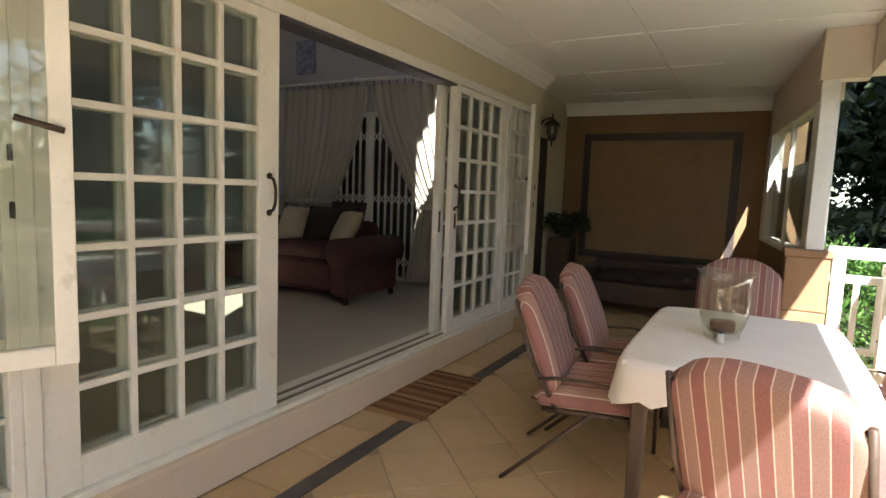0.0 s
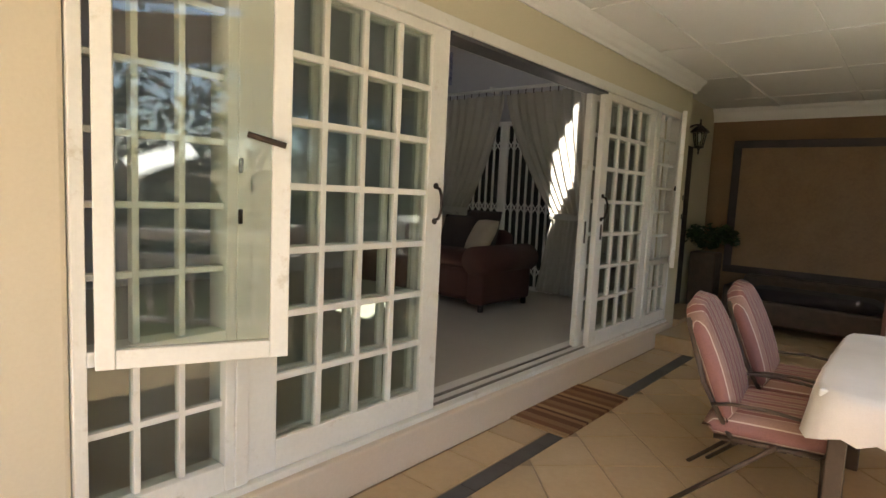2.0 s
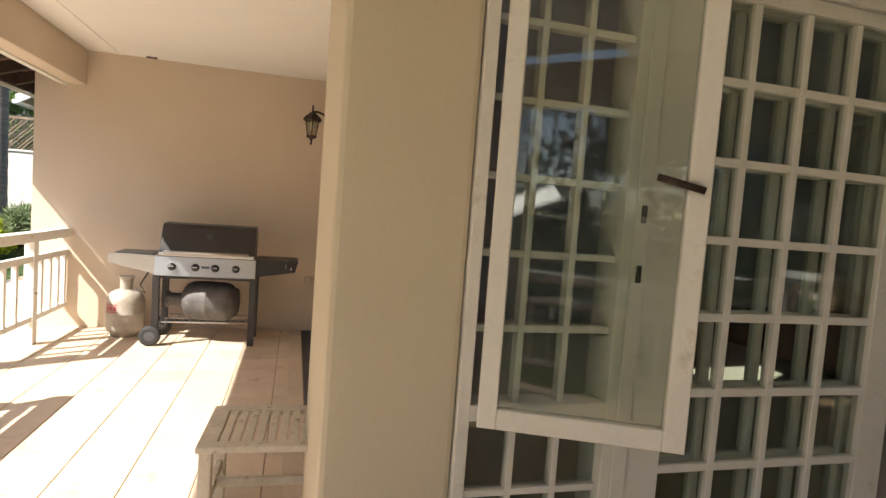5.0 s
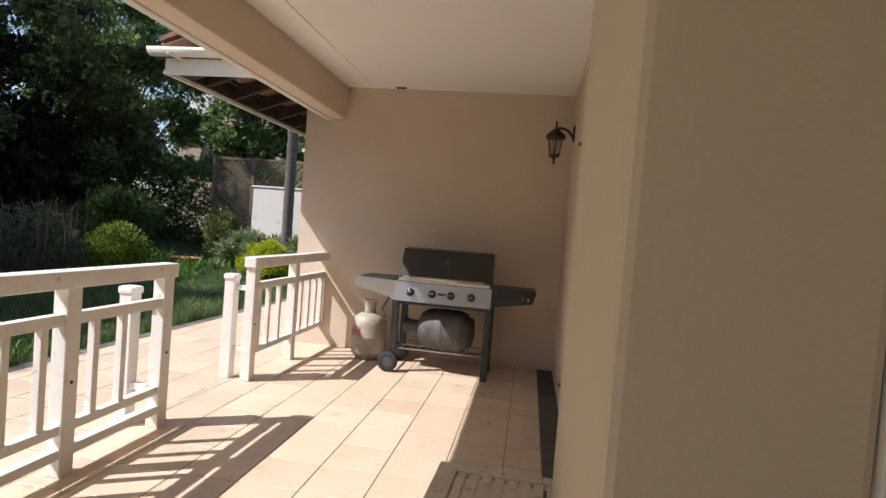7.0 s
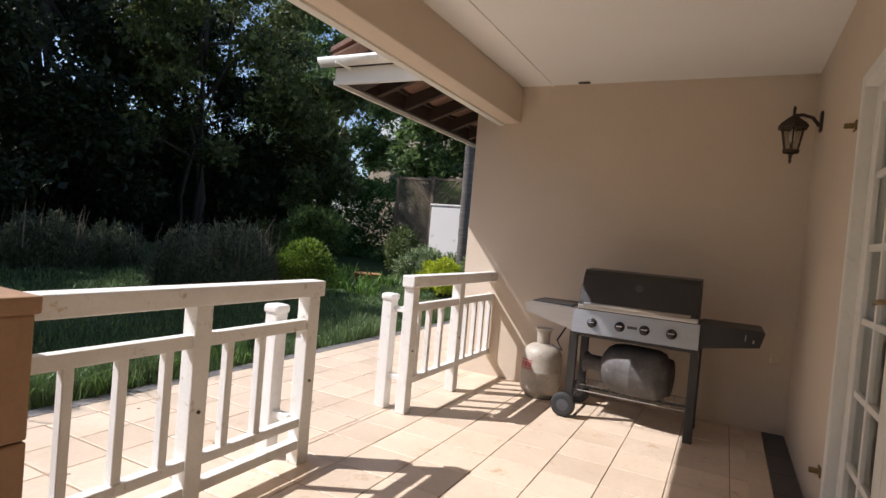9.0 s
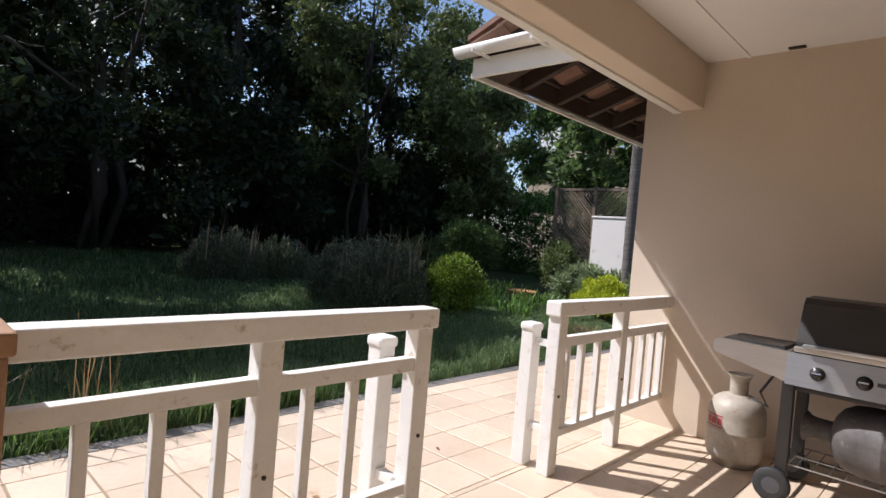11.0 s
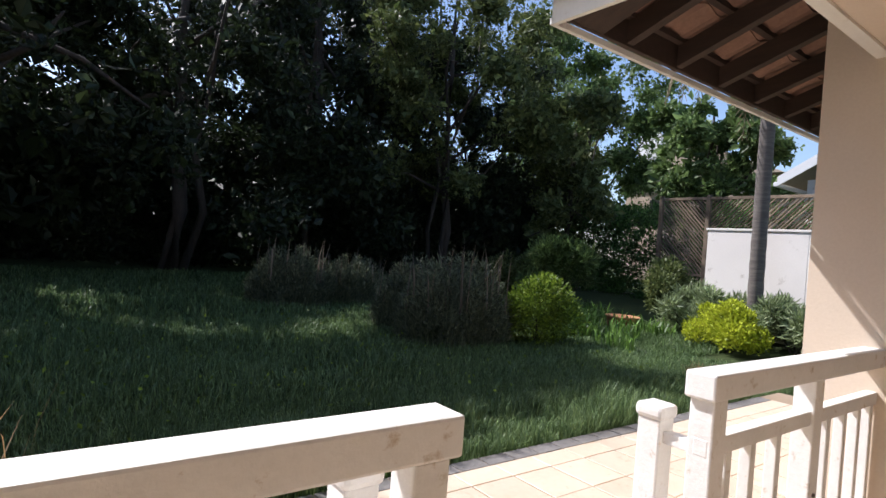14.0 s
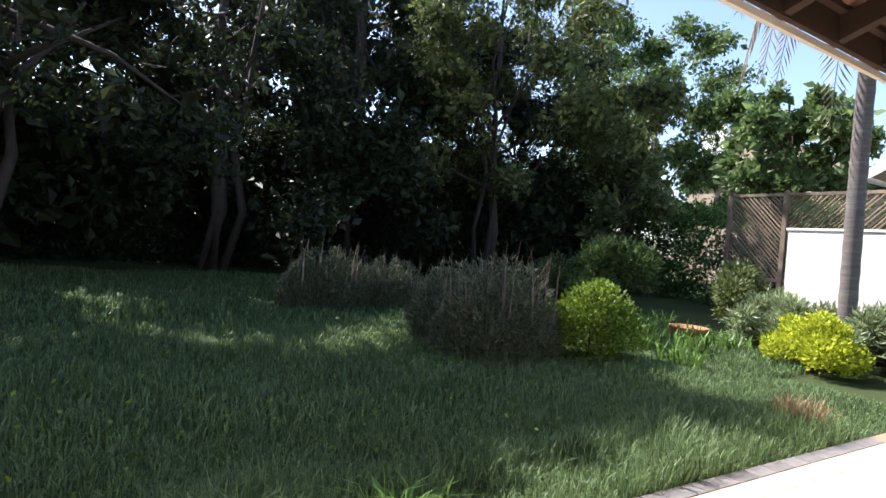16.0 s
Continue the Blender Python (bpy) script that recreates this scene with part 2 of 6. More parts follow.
M_PALMB = surface("ringed_palm_bark", (0.08, 0.068, 0.06), (0.19, 0.165, 0.145), 0.95, big=4, fine=20, bump=0.7, stretch=(0.6, 0.6, 5))
M_STONE = surface("grey_stepping_stone", (0.12, 0.115, 0.10), (0.22, 0.21, 0.19), 0.9, big=5, bump=0.4)
M_POT = surface("terracotta_pot", (0.42, 0.17, 0.08), (0.52, 0.24, 0.12), 0.8)
M_HAMM = surface("red_canvas", (0.20, 0.015, 0.015), (0.30, 0.03, 0.03), 0.85)
M_GROUND = surface("grassy_soil", (0.030, 0.042, 0.016), (0.065, 0.085, 0.032), 1.0, big=0.6, fine=12, bump=0.6, spec=0.1)
M_LATHW = surface("neighbour_white_paint", (0.70, 0.70, 0.70), (0.80, 0.80, 0.80), 0.7)
M_FROOF = surface("far_beige_roof", (0.34, 0.27, 0.20), (0.46, 0.38, 0.29), 0.9)
M_PLASTIC = surface("white_plastic", (0.70, 0.67, 0.60), (0.78, 0.75, 0.68), 0.4, bump=0)
M_GRASS = leaf_mat("lawn_blades", (0.05, 0.09, 0.03), (0.155, 0.225, 0.085), 0.35, 0.5)
# Near-black green: the trees' backlit shade is put into the leaf colour.
M_LDARK = leaf_mat("shaded_evergreen_leaf", (0.010, 0.017, 0.007), (0.030, 0.044, 0.016), 0.25)
M_LMID = leaf_mat("olive_green_leaf", (0.05, 0.075, 0.02), (0.15, 0.18, 0.06), 0.35)
M_LFAR = leaf_mat("fresh_green_leaf", (0.06, 0.10, 0.03), (0.15, 0.22, 0.07), 0.4)
M_HEDGE = leaf_mat("hedge_leaf", (0.03, 0.07, 0.015), (0.09, 0.19, 0.04), 0.35)
M_YEL = leaf_mat("lime_yellow_leaf", (0.28, 0.34, 0.02), (0.52, 0.56, 0.05), 0.4)
M_LIME = leaf_mat("yellow_green_leaf", (0.065, 0.115, 0.010), (0.19, 0.27, 0.03), 0.35)
M_LAV = leaf_mat("grey_green_lavender", (0.065, 0.078, 0.045), (0.17, 0.19, 0.11), 0.3)
# The cream plaster again, its colour tinted as it looks in shade.
M_CORNER = surface("shade_tinted_cream_plaster", (0.60, 0.52, 0.385), (0.66, 0.585, 0.445), 0.85, big=0.9, fine=70, bump=0.12)
M_TEAKP = surface("whitewashed_weathered_wood", (0.52, 0.46, 0.37), (0.70, 0.64, 0.54), 0.8, big=7, fine=60, bump=0.3, spot=(0.26, 0.19, 0.13))
M_SAGE = leaf_mat("pale_sage_leaf", (0.12, 0.16, 0.07), (0.32, 0.38, 0.20), 0.35)
M_SPIKE = leaf_mat("dry_brown_spike", (0.09, 0.07, 0.05), (0.20, 0.16, 0.12), 0.3)
M_STRAP = leaf_mat("strap_leaf", (0.05, 0.10, 0.02), (0.15, 0.26, 0.05), 0.35)
M_FERN = leaf_mat("fern_frond", (0.02, 0.045, 0.015), (0.05, 0.09, 0.03), 0.3)
M_DRY = leaf_mat("dry_reed", (0.16, 0.10, 0.05), (0.34, 0.22, 0.11), 0.3)
M_DEAD = leaf_mat("dead_palm_frond", (0.16, 0.12, 0.07), (0.34, 0.27, 0.17), 0.3)


# ---- builders ----
def finish(bm, name, mat, smooth=False):
    bmesh.ops.recalc_face_normals(bm, faces=bm.faces)
    me = bpy.data.meshes.new(name)
    bm.to_mesh(me)
    bm.free()
    me.materials.append(mat)
    if smooth:
        me.polygons.foreach_set("use_smooth", [True] * len(me.polygons))
    return me


def part(name, bm, mat, parent=None, label="", smooth=False, at=None, kind=""):
    ob = new(name, finish(bm, name, mat, smooth))
    if parent is not None:
        ob.parent = parent
    if at is not None:
        ob.matrix_basis = at
    return tagged(ob, label, kind=kind)


def thing(name, at, label, category, group="", kind=""):
    e = new(name)
    e.empty_display_size = 0.1
    e.matrix_basis = at
    return tagged(e, label, category, group, kind)


def box(lo, hi, bevel=0.0, bm=None, m=None):
    own = bmesh.new()
    r = bmesh.ops.create_cube(own, size=1)
    c = [(a + b) / 2 for a, b in zip(lo, hi)]
    d = [b - a for a, b in zip(lo, hi)]
    for v in r["verts"]:
        v.co = Vector((c[0] + v.co.x * d[0], c[1] + v.co.y * d[1], c[2] + v.co.z * d[2]))
    if bevel:
        bmesh.ops.bevel(own, geom=own.edges[:], offset=bevel, segments=2, affect="EDGES", profile=0.5)
    if m is not None:
        bmesh.ops.transform(own, matrix=m, verts=own.verts)
    if bm is None:
        return own
    merge(bm, own)
    return bm


def merge(bm, other):
    me = bpy.data.meshes.new("tmp")
    other.to_mesh(me)
    other.free()
    bm.from_mesh(me)
    bpy.data.meshes.remove(me)


def rod(a, b, r, r2=None, seg=10, bm=None):
    """A round bar from a to b."""
    bm = bm or bmesh.new()
    a, b = Vector(a), Vector(b)
    d = b - a
    m = Matrix.Translation((a + b) / 2) @ d.to_track_quat("Z", "Y").to_matrix().to_4x4()
    bmesh.ops.create_cone(bm, cap_ends=True, segments=seg, radius1=r, radius2=r if r2 is None else r2, depth=d.length, matrix=m)
    return bm


def pipe(points, r, seg=8, bm=None, taper=1.0):
    """A bent round bar through points."""
    bm = bm or bmesh.new()
    pts = [Vector(p) for p in points]
    rings = []
    for i, p in enumerate(pts):
        d = (pts[min(i + 1, len(pts) - 1)] - pts[max(i - 1, 0)]).normalized()
        q = d.to_track_quat("Z", "Y")
        rr = r * (1 + (taper - 1) * i / (len(pts) - 1))
        rings.append([bm.verts.new(p + q @ Vector((math.cos(k * 2 * math.pi / seg) * rr, math.sin(k * 2 * math.pi / seg) * rr, 0))) for k in range(seg)])
    for r0, r1 in zip(rings, rings[1:]):
        for k in range(seg):
            bm.faces.new((r0[k], r0[(k + 1) % seg], r1[(k + 1) % seg], r1[k]))
    bm.faces.new(rings[0][::-1])
    bm.faces.new(rings[-1])
    return bm


def lathe(profile, seg=28, bm=None, cap=True):
    """A turned shape from (radius, height) pairs."""
    bm = bm or bmesh.new()
    rings = [[bm.verts.new((math.cos(k * 2 * math.pi / seg) * r, math.sin(k * 2 * math.pi / seg) * r, z)) for k in range(seg)] for r, z in profile]
    for r0, r1 in zip(rings, rings[1:]):
        for k in range(seg):
            bm.faces.new((r0[k], r0[(k + 1) % seg], r1[(k + 1) % seg], r1[k]))
    if cap:
        bm.faces.new(rings[0][::-1])
        bm.faces.new(rings[-1])
    return bm


def prism(outline, axis, lo, hi):
    """A flat outline, drawn in the two other axes, pushed along an axis."""
    bm = bmesh.new()
    def put(u, v, w):
        return {"x": (w, u, v), "y": (u, w, v), "z": (u, v, w)}[axis]
    a = [bm.verts.new(put(u, v, lo)) for u, v in outline]
    b = [bm.verts.new(put(u, v, hi)) for u, v in outline]
    k = len(a)
    for i in range(k):
        bm.faces.new((a[i], a[(i + 1) % k], b[(i + 1) % k], b[i]))
    bm.faces.new(a[::-1])
    bm.faces.new(b)
    return bm


def pillow(w, d, h, nx=10, ny=10, power=4.0):
    """A stuffed cushion of that size, centred."""
    bm = bmesh.new()
    def edge(u, v):
        return (max(0.0, 1 - abs(u) ** power) * max(0.0, 1 - abs(v) ** power)) ** 0.45
    top, bot = {}, {}
    for i in range(nx + 1):
        for j in range(ny + 1):
            u, v = 2 * i / nx - 1, 2 * j / ny - 1
            z = edge(u, v) * h / 2
            top[i, j] = bm.verts.new((u * w / 2, v * d / 2, z))
            bot[i, j] = top[i, j] if i in (0, nx) or j in (0, ny) else bm.verts.new((u * w / 2, v * d / 2, -z))
    for i in range(nx):
        for j in range(ny):
            bm.faces.new((top[i, j], top[i + 1, j], top[i + 1, j + 1], top[i, j + 1]))
            try:
                bm.faces.new((bot[i, j], bot[i, j + 1], bot[i + 1, j + 1], bot[i + 1, j]))
            except ValueError:
                pass
    return bm


def moved(bm, m):
    bmesh.ops.transform(bm, matrix=m, verts=bm.verts)
    return bm


def wall(name, lo, hi, mat, label="", bevel=0.0):
    return part(name, box(lo, hi, bevel), mat, None, label, kind="structure")


def cards(name, centres, dirs, sizes, mat, rng, aspect=2.2, bend=0.25):
    """Many small leaves: a bent two-quad leaf at each centre."""
    k = len(centres)
    d = dirs / (np.linalg.norm(dirs, axis=1, keepdims=True) + 1e-9)
    ref = rng.normal(size=(k, 3))
    side = np.cross(d, ref)
    side /= np.linalg.norm(side, axis=1, keepdims=True) + 1e-9
    nrm = np.cross(side, d)
    s = sizes[:, None]
    hw = s / aspect / 2
    p0 = centres
    p1 = centres + d * s * 0.5 + nrm * s * bend * 0.5
    p2 = centres + d * s
    verts = np.stack([p0, p1 - side * hw, p2, p1 + side * hw], 1).reshape(-1, 3)
    idx = np.arange(k)[:, None] * 4
    faces = np.concatenate([idx + np.array([[0, 1, 2]]), idx + np.array([[0, 2, 3]])], 1).reshape(-1, 3)
    me = bpy.data.meshes.new(name)
    me.from_pydata(verts.tolist(), [], faces.tolist())
    me.materials.append(mat)
    return me


def blades(name, xy, z, height, mat, rng, width=0.008, lean=0.35):
    """Grass blades: a bent two-piece strip at each point."""
    k = len(xy)
    ang = rng.uniform(0, 2 * np.pi, k)
    dx = np.stack([np.cos(ang), np.sin(ang), np.zeros(k)], 1)
    sx = np.stack([-np.sin(ang), np.cos(ang), np.zeros(k)], 1)
    base = np.concatenate([xy, z[:, None]], 1)
    h = height[:, None]
    ln = rng.uniform(0.2, 1.6, k)[:, None] * lean
    w = width * rng.uniform(0.6, 1.4, k)[:, None]
    up = np.array([[0, 0, 1.0]])
    m = base + up * h * 0.6 + dx * h * ln * 0.35
    t = base + up * h * (1 - 0.3 * ln) + dx * h * ln
    verts = np.stack([base - sx * w / 2, base + sx * w / 2, m + sx * w * 0.4, m - sx * w * 0.4, t], 1).reshape(-1, 3)
    i = np.arange(k)[:, None] * 5
    tri = np.concatenate([i + np.array([[0, 1, 2]]), i + np.array([[0, 2, 3]]), i + np.array([[3, 2, 4]])], 1).reshape(-1, 3)
    me = bpy.data.meshes.new(name)
    me.from_pydata(verts.tolist(), [], tri.tolist())
    me.materials.append(mat)
    return me


def crown_points(rng, blobs, count, shell=0.55):
    """Points in leafy clumps: blobs are (x, y, z, radius)."""
    w = np.array([b[3] ** 2 for b in blobs])
    pick = rng.choice(len(blobs), count, p=w / w.sum())
    b = np.array(blobs)[pick]
    d = rng.normal(size=(count, 3))
    d /= np.linalg.norm(d, axis=1, keepdims=True)
    r = (shell + (1 - shell) * rng.uniform(size=count)) * b[:, 3] * rng.uniform(0.75, 1.12, count)
    d2 = d * np.array([[1, 1, 0.8]])
    return b[:, :3] + d2 * r[:, None], d


def ground_z(x, y):
    """The height of the lawn: level by the paving, rising a little further out."""
    far = np.maximum(0, -7.5 - y) + np.maximum(0, -10.0 - x) * 0.7
    return -0.05 + 0.04 * np.minimum(far, 9.0) + 0.02 * np.sin(x * 1.3) * np.cos(y * 1.1)

# ---- structure ----
CEIL = 2.73
CEIL_N = 2.63   # lower ceiling along the sliding doors
WX = -1.30      # face of the house wall with the sliding doors
BX = -6.045      # face of the wall behind the grill
SY = 0.27       # face of the house wall with the glazed door

# house walls round the openings
wall("wall_house_corner", (-2.30, 0.083, 0), (WX, 0.471, CEIL), M_CORNER, "cream plastered house corner with rounded edges", 0.02)
wall("wall_above_doors", (-1.55, 0.471, 2.27), (WX, 5.66, CEIL_N + 0.13), M_WALL2, "pale cream plaster above the white doors")
wall("wall_below_doors", (-1.55, 0.471, 0), (-1.235, 5.66, 0.20), M_WALL, "cream plaster plinth below the doors", 0.01)
wall("wall_house_end", (-1.62, 5.66, 0), (WX, 5.95, CEIL_N), M_WALL2, "cream plaster wall end")
wall("wall_recess", (-1.85, 5.95, 0), (-1.60, 7.86, CEIL_N), M_WALL2, "cream plaster wall in a recess")
wall("wall_south_west", (BX, SY, 0), (-4.16, SY + 0.2, CEIL), M_WALL, "cream plastered wall beside the glazed door")
wall("wall_south_east", (-2.66, SY, 0), (-2.30, SY + 0.2, CEIL), M_WALL, "cream plastered wall beside the glazed door")
wall("wall_south_top", (-4.16, SY, 2.15), (-2.66, SY + 0.2, CEIL), M_WALL, "cream plaster above the glazed door")
wall("wall_grill", (-6.25, -2.49, -0.1), (BX, 0.47, 3.1), M_WALL, "cream plastered wall behind the gas grill")
wall("wall_return", (-9.5, -2.49, -0.1), (-6.25, -2.29, 3.1), M_WALL, "cream plastered outer house wall")
wall("wall_end", (-1.85, 7.85, 0), (1.25, 8.05, CEIL_N), M_BROWNWALL, "brown rendered end wall of the verandah")
# living room shell
wall("wall_room_north", (-6.2, 6.15, 0.2), (-1.76, 6.35, 5.4), M_INWALL, "grey-white living room wall with curtains")
wall("wall_room_west", (-6.2, 0.475, 0.2), (-6.0, 6.15, 5.4), M_INWALL, "grey-white living room wall")
wall("wall_room_upper", (-1.55, 0.45, 2.77), (-1.47, 3.50, 5.4), M_INWALL, "upper living room wall")
wall("wall_room_upper_end", (-1.55, 4.16, 2.77), (-1.47, 6.35, 5.4), M_INWALL, "upper living room wall")
wall("wall_room_upper_sill", (-1.55, 3.50, 2.77), (-1.47, 4.16, 3.86), M_INWALL, "upper living room wall below the added high window")
wall("wall_room_upper_south", (-6.0, 0.30, 2.86), (-1.55, 0.45, 3.9), M_INWALL, "upper living room wall")
part("ceiling_room", box((-6.2, 0.2, 5.4), (WX, 6.35, 5.5)), M_CEIL, None, "white living room ceiling", kind="structure")
# Added opening out of view, sized so sun lays a strip on the curtain.
hw = thing("window_3", pose(-1.51, 3.83, 3.86), "unseen narrow high window added to let sun onto the curtain", "window", kind="structure")
part("window_frame", box((-0.03, -0.33, 0), (0.03, -0.31, 1.54), 0.003), M_WHITE, hw)
part("window_frame", box((-0.03, 0.31, 0), (0.03, 0.33, 1.54), 0.003), M_WHITE, hw)
part("window_sill", box((-0.05, -0.31, 0), (0.05, 0.31, 0.03), 0.003), M_WHITE, hw)
g = part("pane", box((-0.003, -0.31, 0.03), (0.003, 0.31, 1.54)), M_GLASS, hw)
g.visible_shadow = False
wall("floor_room", (-6.2, 0.35, 0.10), (-1.42, 6.15, 0.20), M_INFLOOR, "cream tiled living room floor")

# ceiling with cover strips, one mesh
bm = box((-6.24, -2.25, CEIL), (1.55, 0.10, CEIL + 0.12))
box((-6.24, 0.10, CEIL), (-1.56, 0.46, CEIL + 0.12), bm=bm)
box((-1.548, 0.10, CEIL_N), (1.55, 5.12, CEIL_N + 0.12), bm=bm)
box((-1.85, 5.12, CEIL_N), (1.14, 8.05, CEIL_N + 0.12), bm=bm)
for x in (-0.865, -0.045, 0.80):
    box((x - 0.017, 0.12, CEIL_N - 0.010), (x + 0.017, 7.85, CEIL_N + 0.01), bm=bm)
for y in (0.95, 2.18, 3.42, 4.66, 5.90, 7.14):
    box((-1.2, y - 0.017, CEIL_N - 0.0075), (1.41 if y < 5 else 0.95, y + 0.017, CEIL_N + 0.01), bm=bm)
box((BX, -1.78, CEIL - 0.008), (-1.3, -1.76, CEIL + 0.01), bm=bm)
# Unseen slab past the edge beam, added to keep sun off the table.
box((1.55, 0.7, CEIL_N + 0.02), (2.0, 5.12, CEIL_N + 0.12), bm=bm)
part("ceiling", bm, M_CEIL, None, "white verandah ceiling boards with cover strips and an unseen shading slab", kind="structure")

# roof beams
wall("beam_south", (BX, -2.26, 2.39), (1.55, -2.05, CEIL), M_WALL, "cream painted verandah beam", 0.008)
wall("beam_east", (1.42, -2.05, 2.30), (1.55, 5.12, CEIL_N), M_WALL, "cream painted verandah edge beam", 0.008)
wall("beam_north", (1.12, 4.98, 2.27), (1.42, 5.12, CEIL_N), M_WALL, "cream painted short verandah beam", 0.008)
# white paint line under the south beam
wall("trim_beam", (BX, -2.27, 2.375), (1.55, -2.21, 2.39), M_WHITE, "white edge strip under the beam")


def cornice(name, a, b, inward, drop=0.12):
    """A coved ceiling moulding from a to b, growing towards inward."""
    prof = [(0.0, -drop), (0.015, -drop), (0.02, 0.02 - drop), (0.045, -0.085), (0.065, -0.05), (0.085, -0.035), (0.10, -0.02), (0.11, 0.0), (0.0, 0.0)]
    bm = bmesh.new()
    a, b, n = Vector(a), Vector(b), Vector(inward)
    ra = [bm.verts.new(a + n * u + Vector((0, 0, v))) for u, v in prof]
    rb = [bm.verts.new(b + n * u + Vector((0, 0, v))) for u, v in prof]
    for i in range(len(prof)):
        j = (i + 1) % len(prof)
        bm.faces.new((ra[i], ra[j], rb[j], rb[i]))
    bm.faces.new(ra[::-1])
    bm.faces.new(rb)
    return part(name, bm, M_CEIL, None, "white coved plaster cornice", kind="structure")


cornice("cornice_house", (WX + 0.002, 0.12, CEIL_N - 0.002), (WX + 0.002, 6.0, CEIL_N - 0.002), (1, 0, 0))
cornice("cornice_end", (-1.60, 7.848, CEIL_N - 0.002), (0.9, 7.848, CEIL_N - 0.002), (0, -1, 0), 0.16)

# painted panel with a tiled border on the end wall
pan = thing("wall_panel", pose(0, 7.85, 0), "ochre wall panel framed by dark slate tiles", "wall panel", kind="structure")
part("field", box((-1.235, -0.012, 0.64), (0.50, 0.01, 2.13)), M_PANEL, pan)
for n_, lo, hi in (("border", (-1.33, -0.02, 2.13), (0.60, 0.01, 2.225)), ("border", (-1.33, -0.02, 0.545), (0.60, 0.01, 0.64)),
                   ("border", (-1.33, -0.02, 0.64), (-1.235, 0.01, 2.13)), ("border", (0.50, -0.02, 0.64), (0.60, 0.01, 2.13))):
    part(n_, box(lo, hi, 0.004), M_PFRAME, pan)


# ---- doors and windows ----
def grid_leaf(parent, y0, y1, z0, z1, x, cols, rows, stile=0.10, top=0.09, bottom=0.13, depth=0.045, bar=0.028, names="glazing_bar"):
    """A white glazed leaf in the wall's plane, in the parent's own coordinates (y along the wall)."""
    part("stile", box((x - depth / 2, y0, z0), (x + depth / 2, y0 + stile, z1), 0.004), M_WHITE, parent)
    part("stile", box((x - depth / 2, y1 - stile, z0), (x + depth / 2, y1, z1), 0.004), M_WHITE, parent)
    part("rail", box((x - depth / 2 + 0.001, y0 + stile, z1 - top), (x + depth / 2 - 0.001, y1 - stile, z1), 0.003), M_WHITE, parent)
    part("rail", box((x - depth / 2 + 0.001, y0 + stile, z0), (x + depth / 2 - 0.001, y1 - stile, z0 + bottom), 0.003), M_WHITE, parent)
    gy0, gy1, gz0, gz1 = y0 + stile, y1 - stile, z0 + bottom, z1 - top
    w, h = (gy1 - gy0) / cols, (gz1 - gz0) / rows
    for c in range(1, cols):
        part(names, box((x - depth / 2 + 0.006, gy0 + c * w - bar / 2, gz0), (x + depth / 2 - 0.006, gy0 + c * w + bar / 2, gz1), 0.003), M_WHITE, parent)
    for r in range(1, rows):
        part(names, box((x - depth / 2 + 0.008, gy0, gz0 + r * h - bar / 2), (x + depth / 2 - 0.008, gy1, gz0 + r * h + bar / 2), 0.003), M_WHITE, parent)
    me = None
    for c in range(cols):
        for r in range(rows):
            if me is None:
                me = finish(box((-0.0015, -w / 2, -h / 2), (0.0015, w / 2, h / 2)), "pane", M_GLASS)
            p = new("pane", me)
            p.parent = parent
            p.matrix_basis = Matrix.Translation((x, gy0 + (c + 0.5) * w, gz0 + (r + 0.5) * h))
            p.visible_shadow = False


def pull(parent, x, y, z):
    part("door_handle", pipe([(x, y, z - 0.085), (x + 0.028, y, z - 0.075), (x + 0.042, y, z - 0.04), (x + 0.045, y, z), (x + 0.042, y, z + 0.04), (x + 0.028, y, z + 0.075), (x, y, z + 0.085)], 0.008), M_BRONZE, parent, "dark bronze pull handle", True)
    for s in (-0.09, 0.09):
        part("handle_plate", rod((x - 0.004, y, z + s), (x + 0.006, y, z + s), 0.016), M_BRONZE, parent)


frame_door = thing("door_frame", pose(0, 0, 0), "white painted timber frame of the sliding doors", "door frame", kind="structure")
part("head", box((-1.50, 0.473, 2.205), (WX + 0.012, 5.66, 2.272), 0.004), M_WHITE, frame_door)
part("sill", box((-1.52, 0.473, 0.2), (WX + 0.03, 5.66, 0.228), 0.004), M_WHITE, frame_door)
part("sill_track", box((-1.42, 1.06, 0.228), (-1.405, 5.02, 0.238)), M_WIRE, frame_door, "worn metal sliding track")
part("sill_track", box((-1.34, 1.06, 0.228), (-1.325, 5.02, 0.238)), M_WIRE, frame_door, "worn metal sliding track")
part("head_track", box((-1.44, 2.16, 2.185), (-1.30, 4.0, 2.205)), M_HUB, frame_door)
for y in (1.00, 5.02):
    part("post", box((-1.50, y, 0.228), (WX + 0.01, y + 0.055, 2.205), 0.004), M_WHITE, frame_door)
door_left = thing("door_1", pose(0, 0, 0), "white sliding door with many small panes, beside the opening", "sliding door", kind="structure")
grid_leaf(door_left, 1.058, 2.15, 0.230, 2.203, -1.325, 4, 7, stile=0.125, top=0.05, bottom=0.128)
pull(door_left, -1.300, 2.085, 1.33)
door_left2 = thing("door_2", pose(0, 0, 0), "white sliding door pushed open behind the fixed one", "sliding door", kind="structure")
grid_leaf(door_left2, 1.060, 2.148, 0.230, 2.203, -1.395, 4, 7, stile=0.123, top=0.05, bottom=0.128, depth=0.05)
door_right = thing("door_3", pose(0, 0, 0), "white sliding door with small panes and bronze handle", "sliding door", kind="structure")
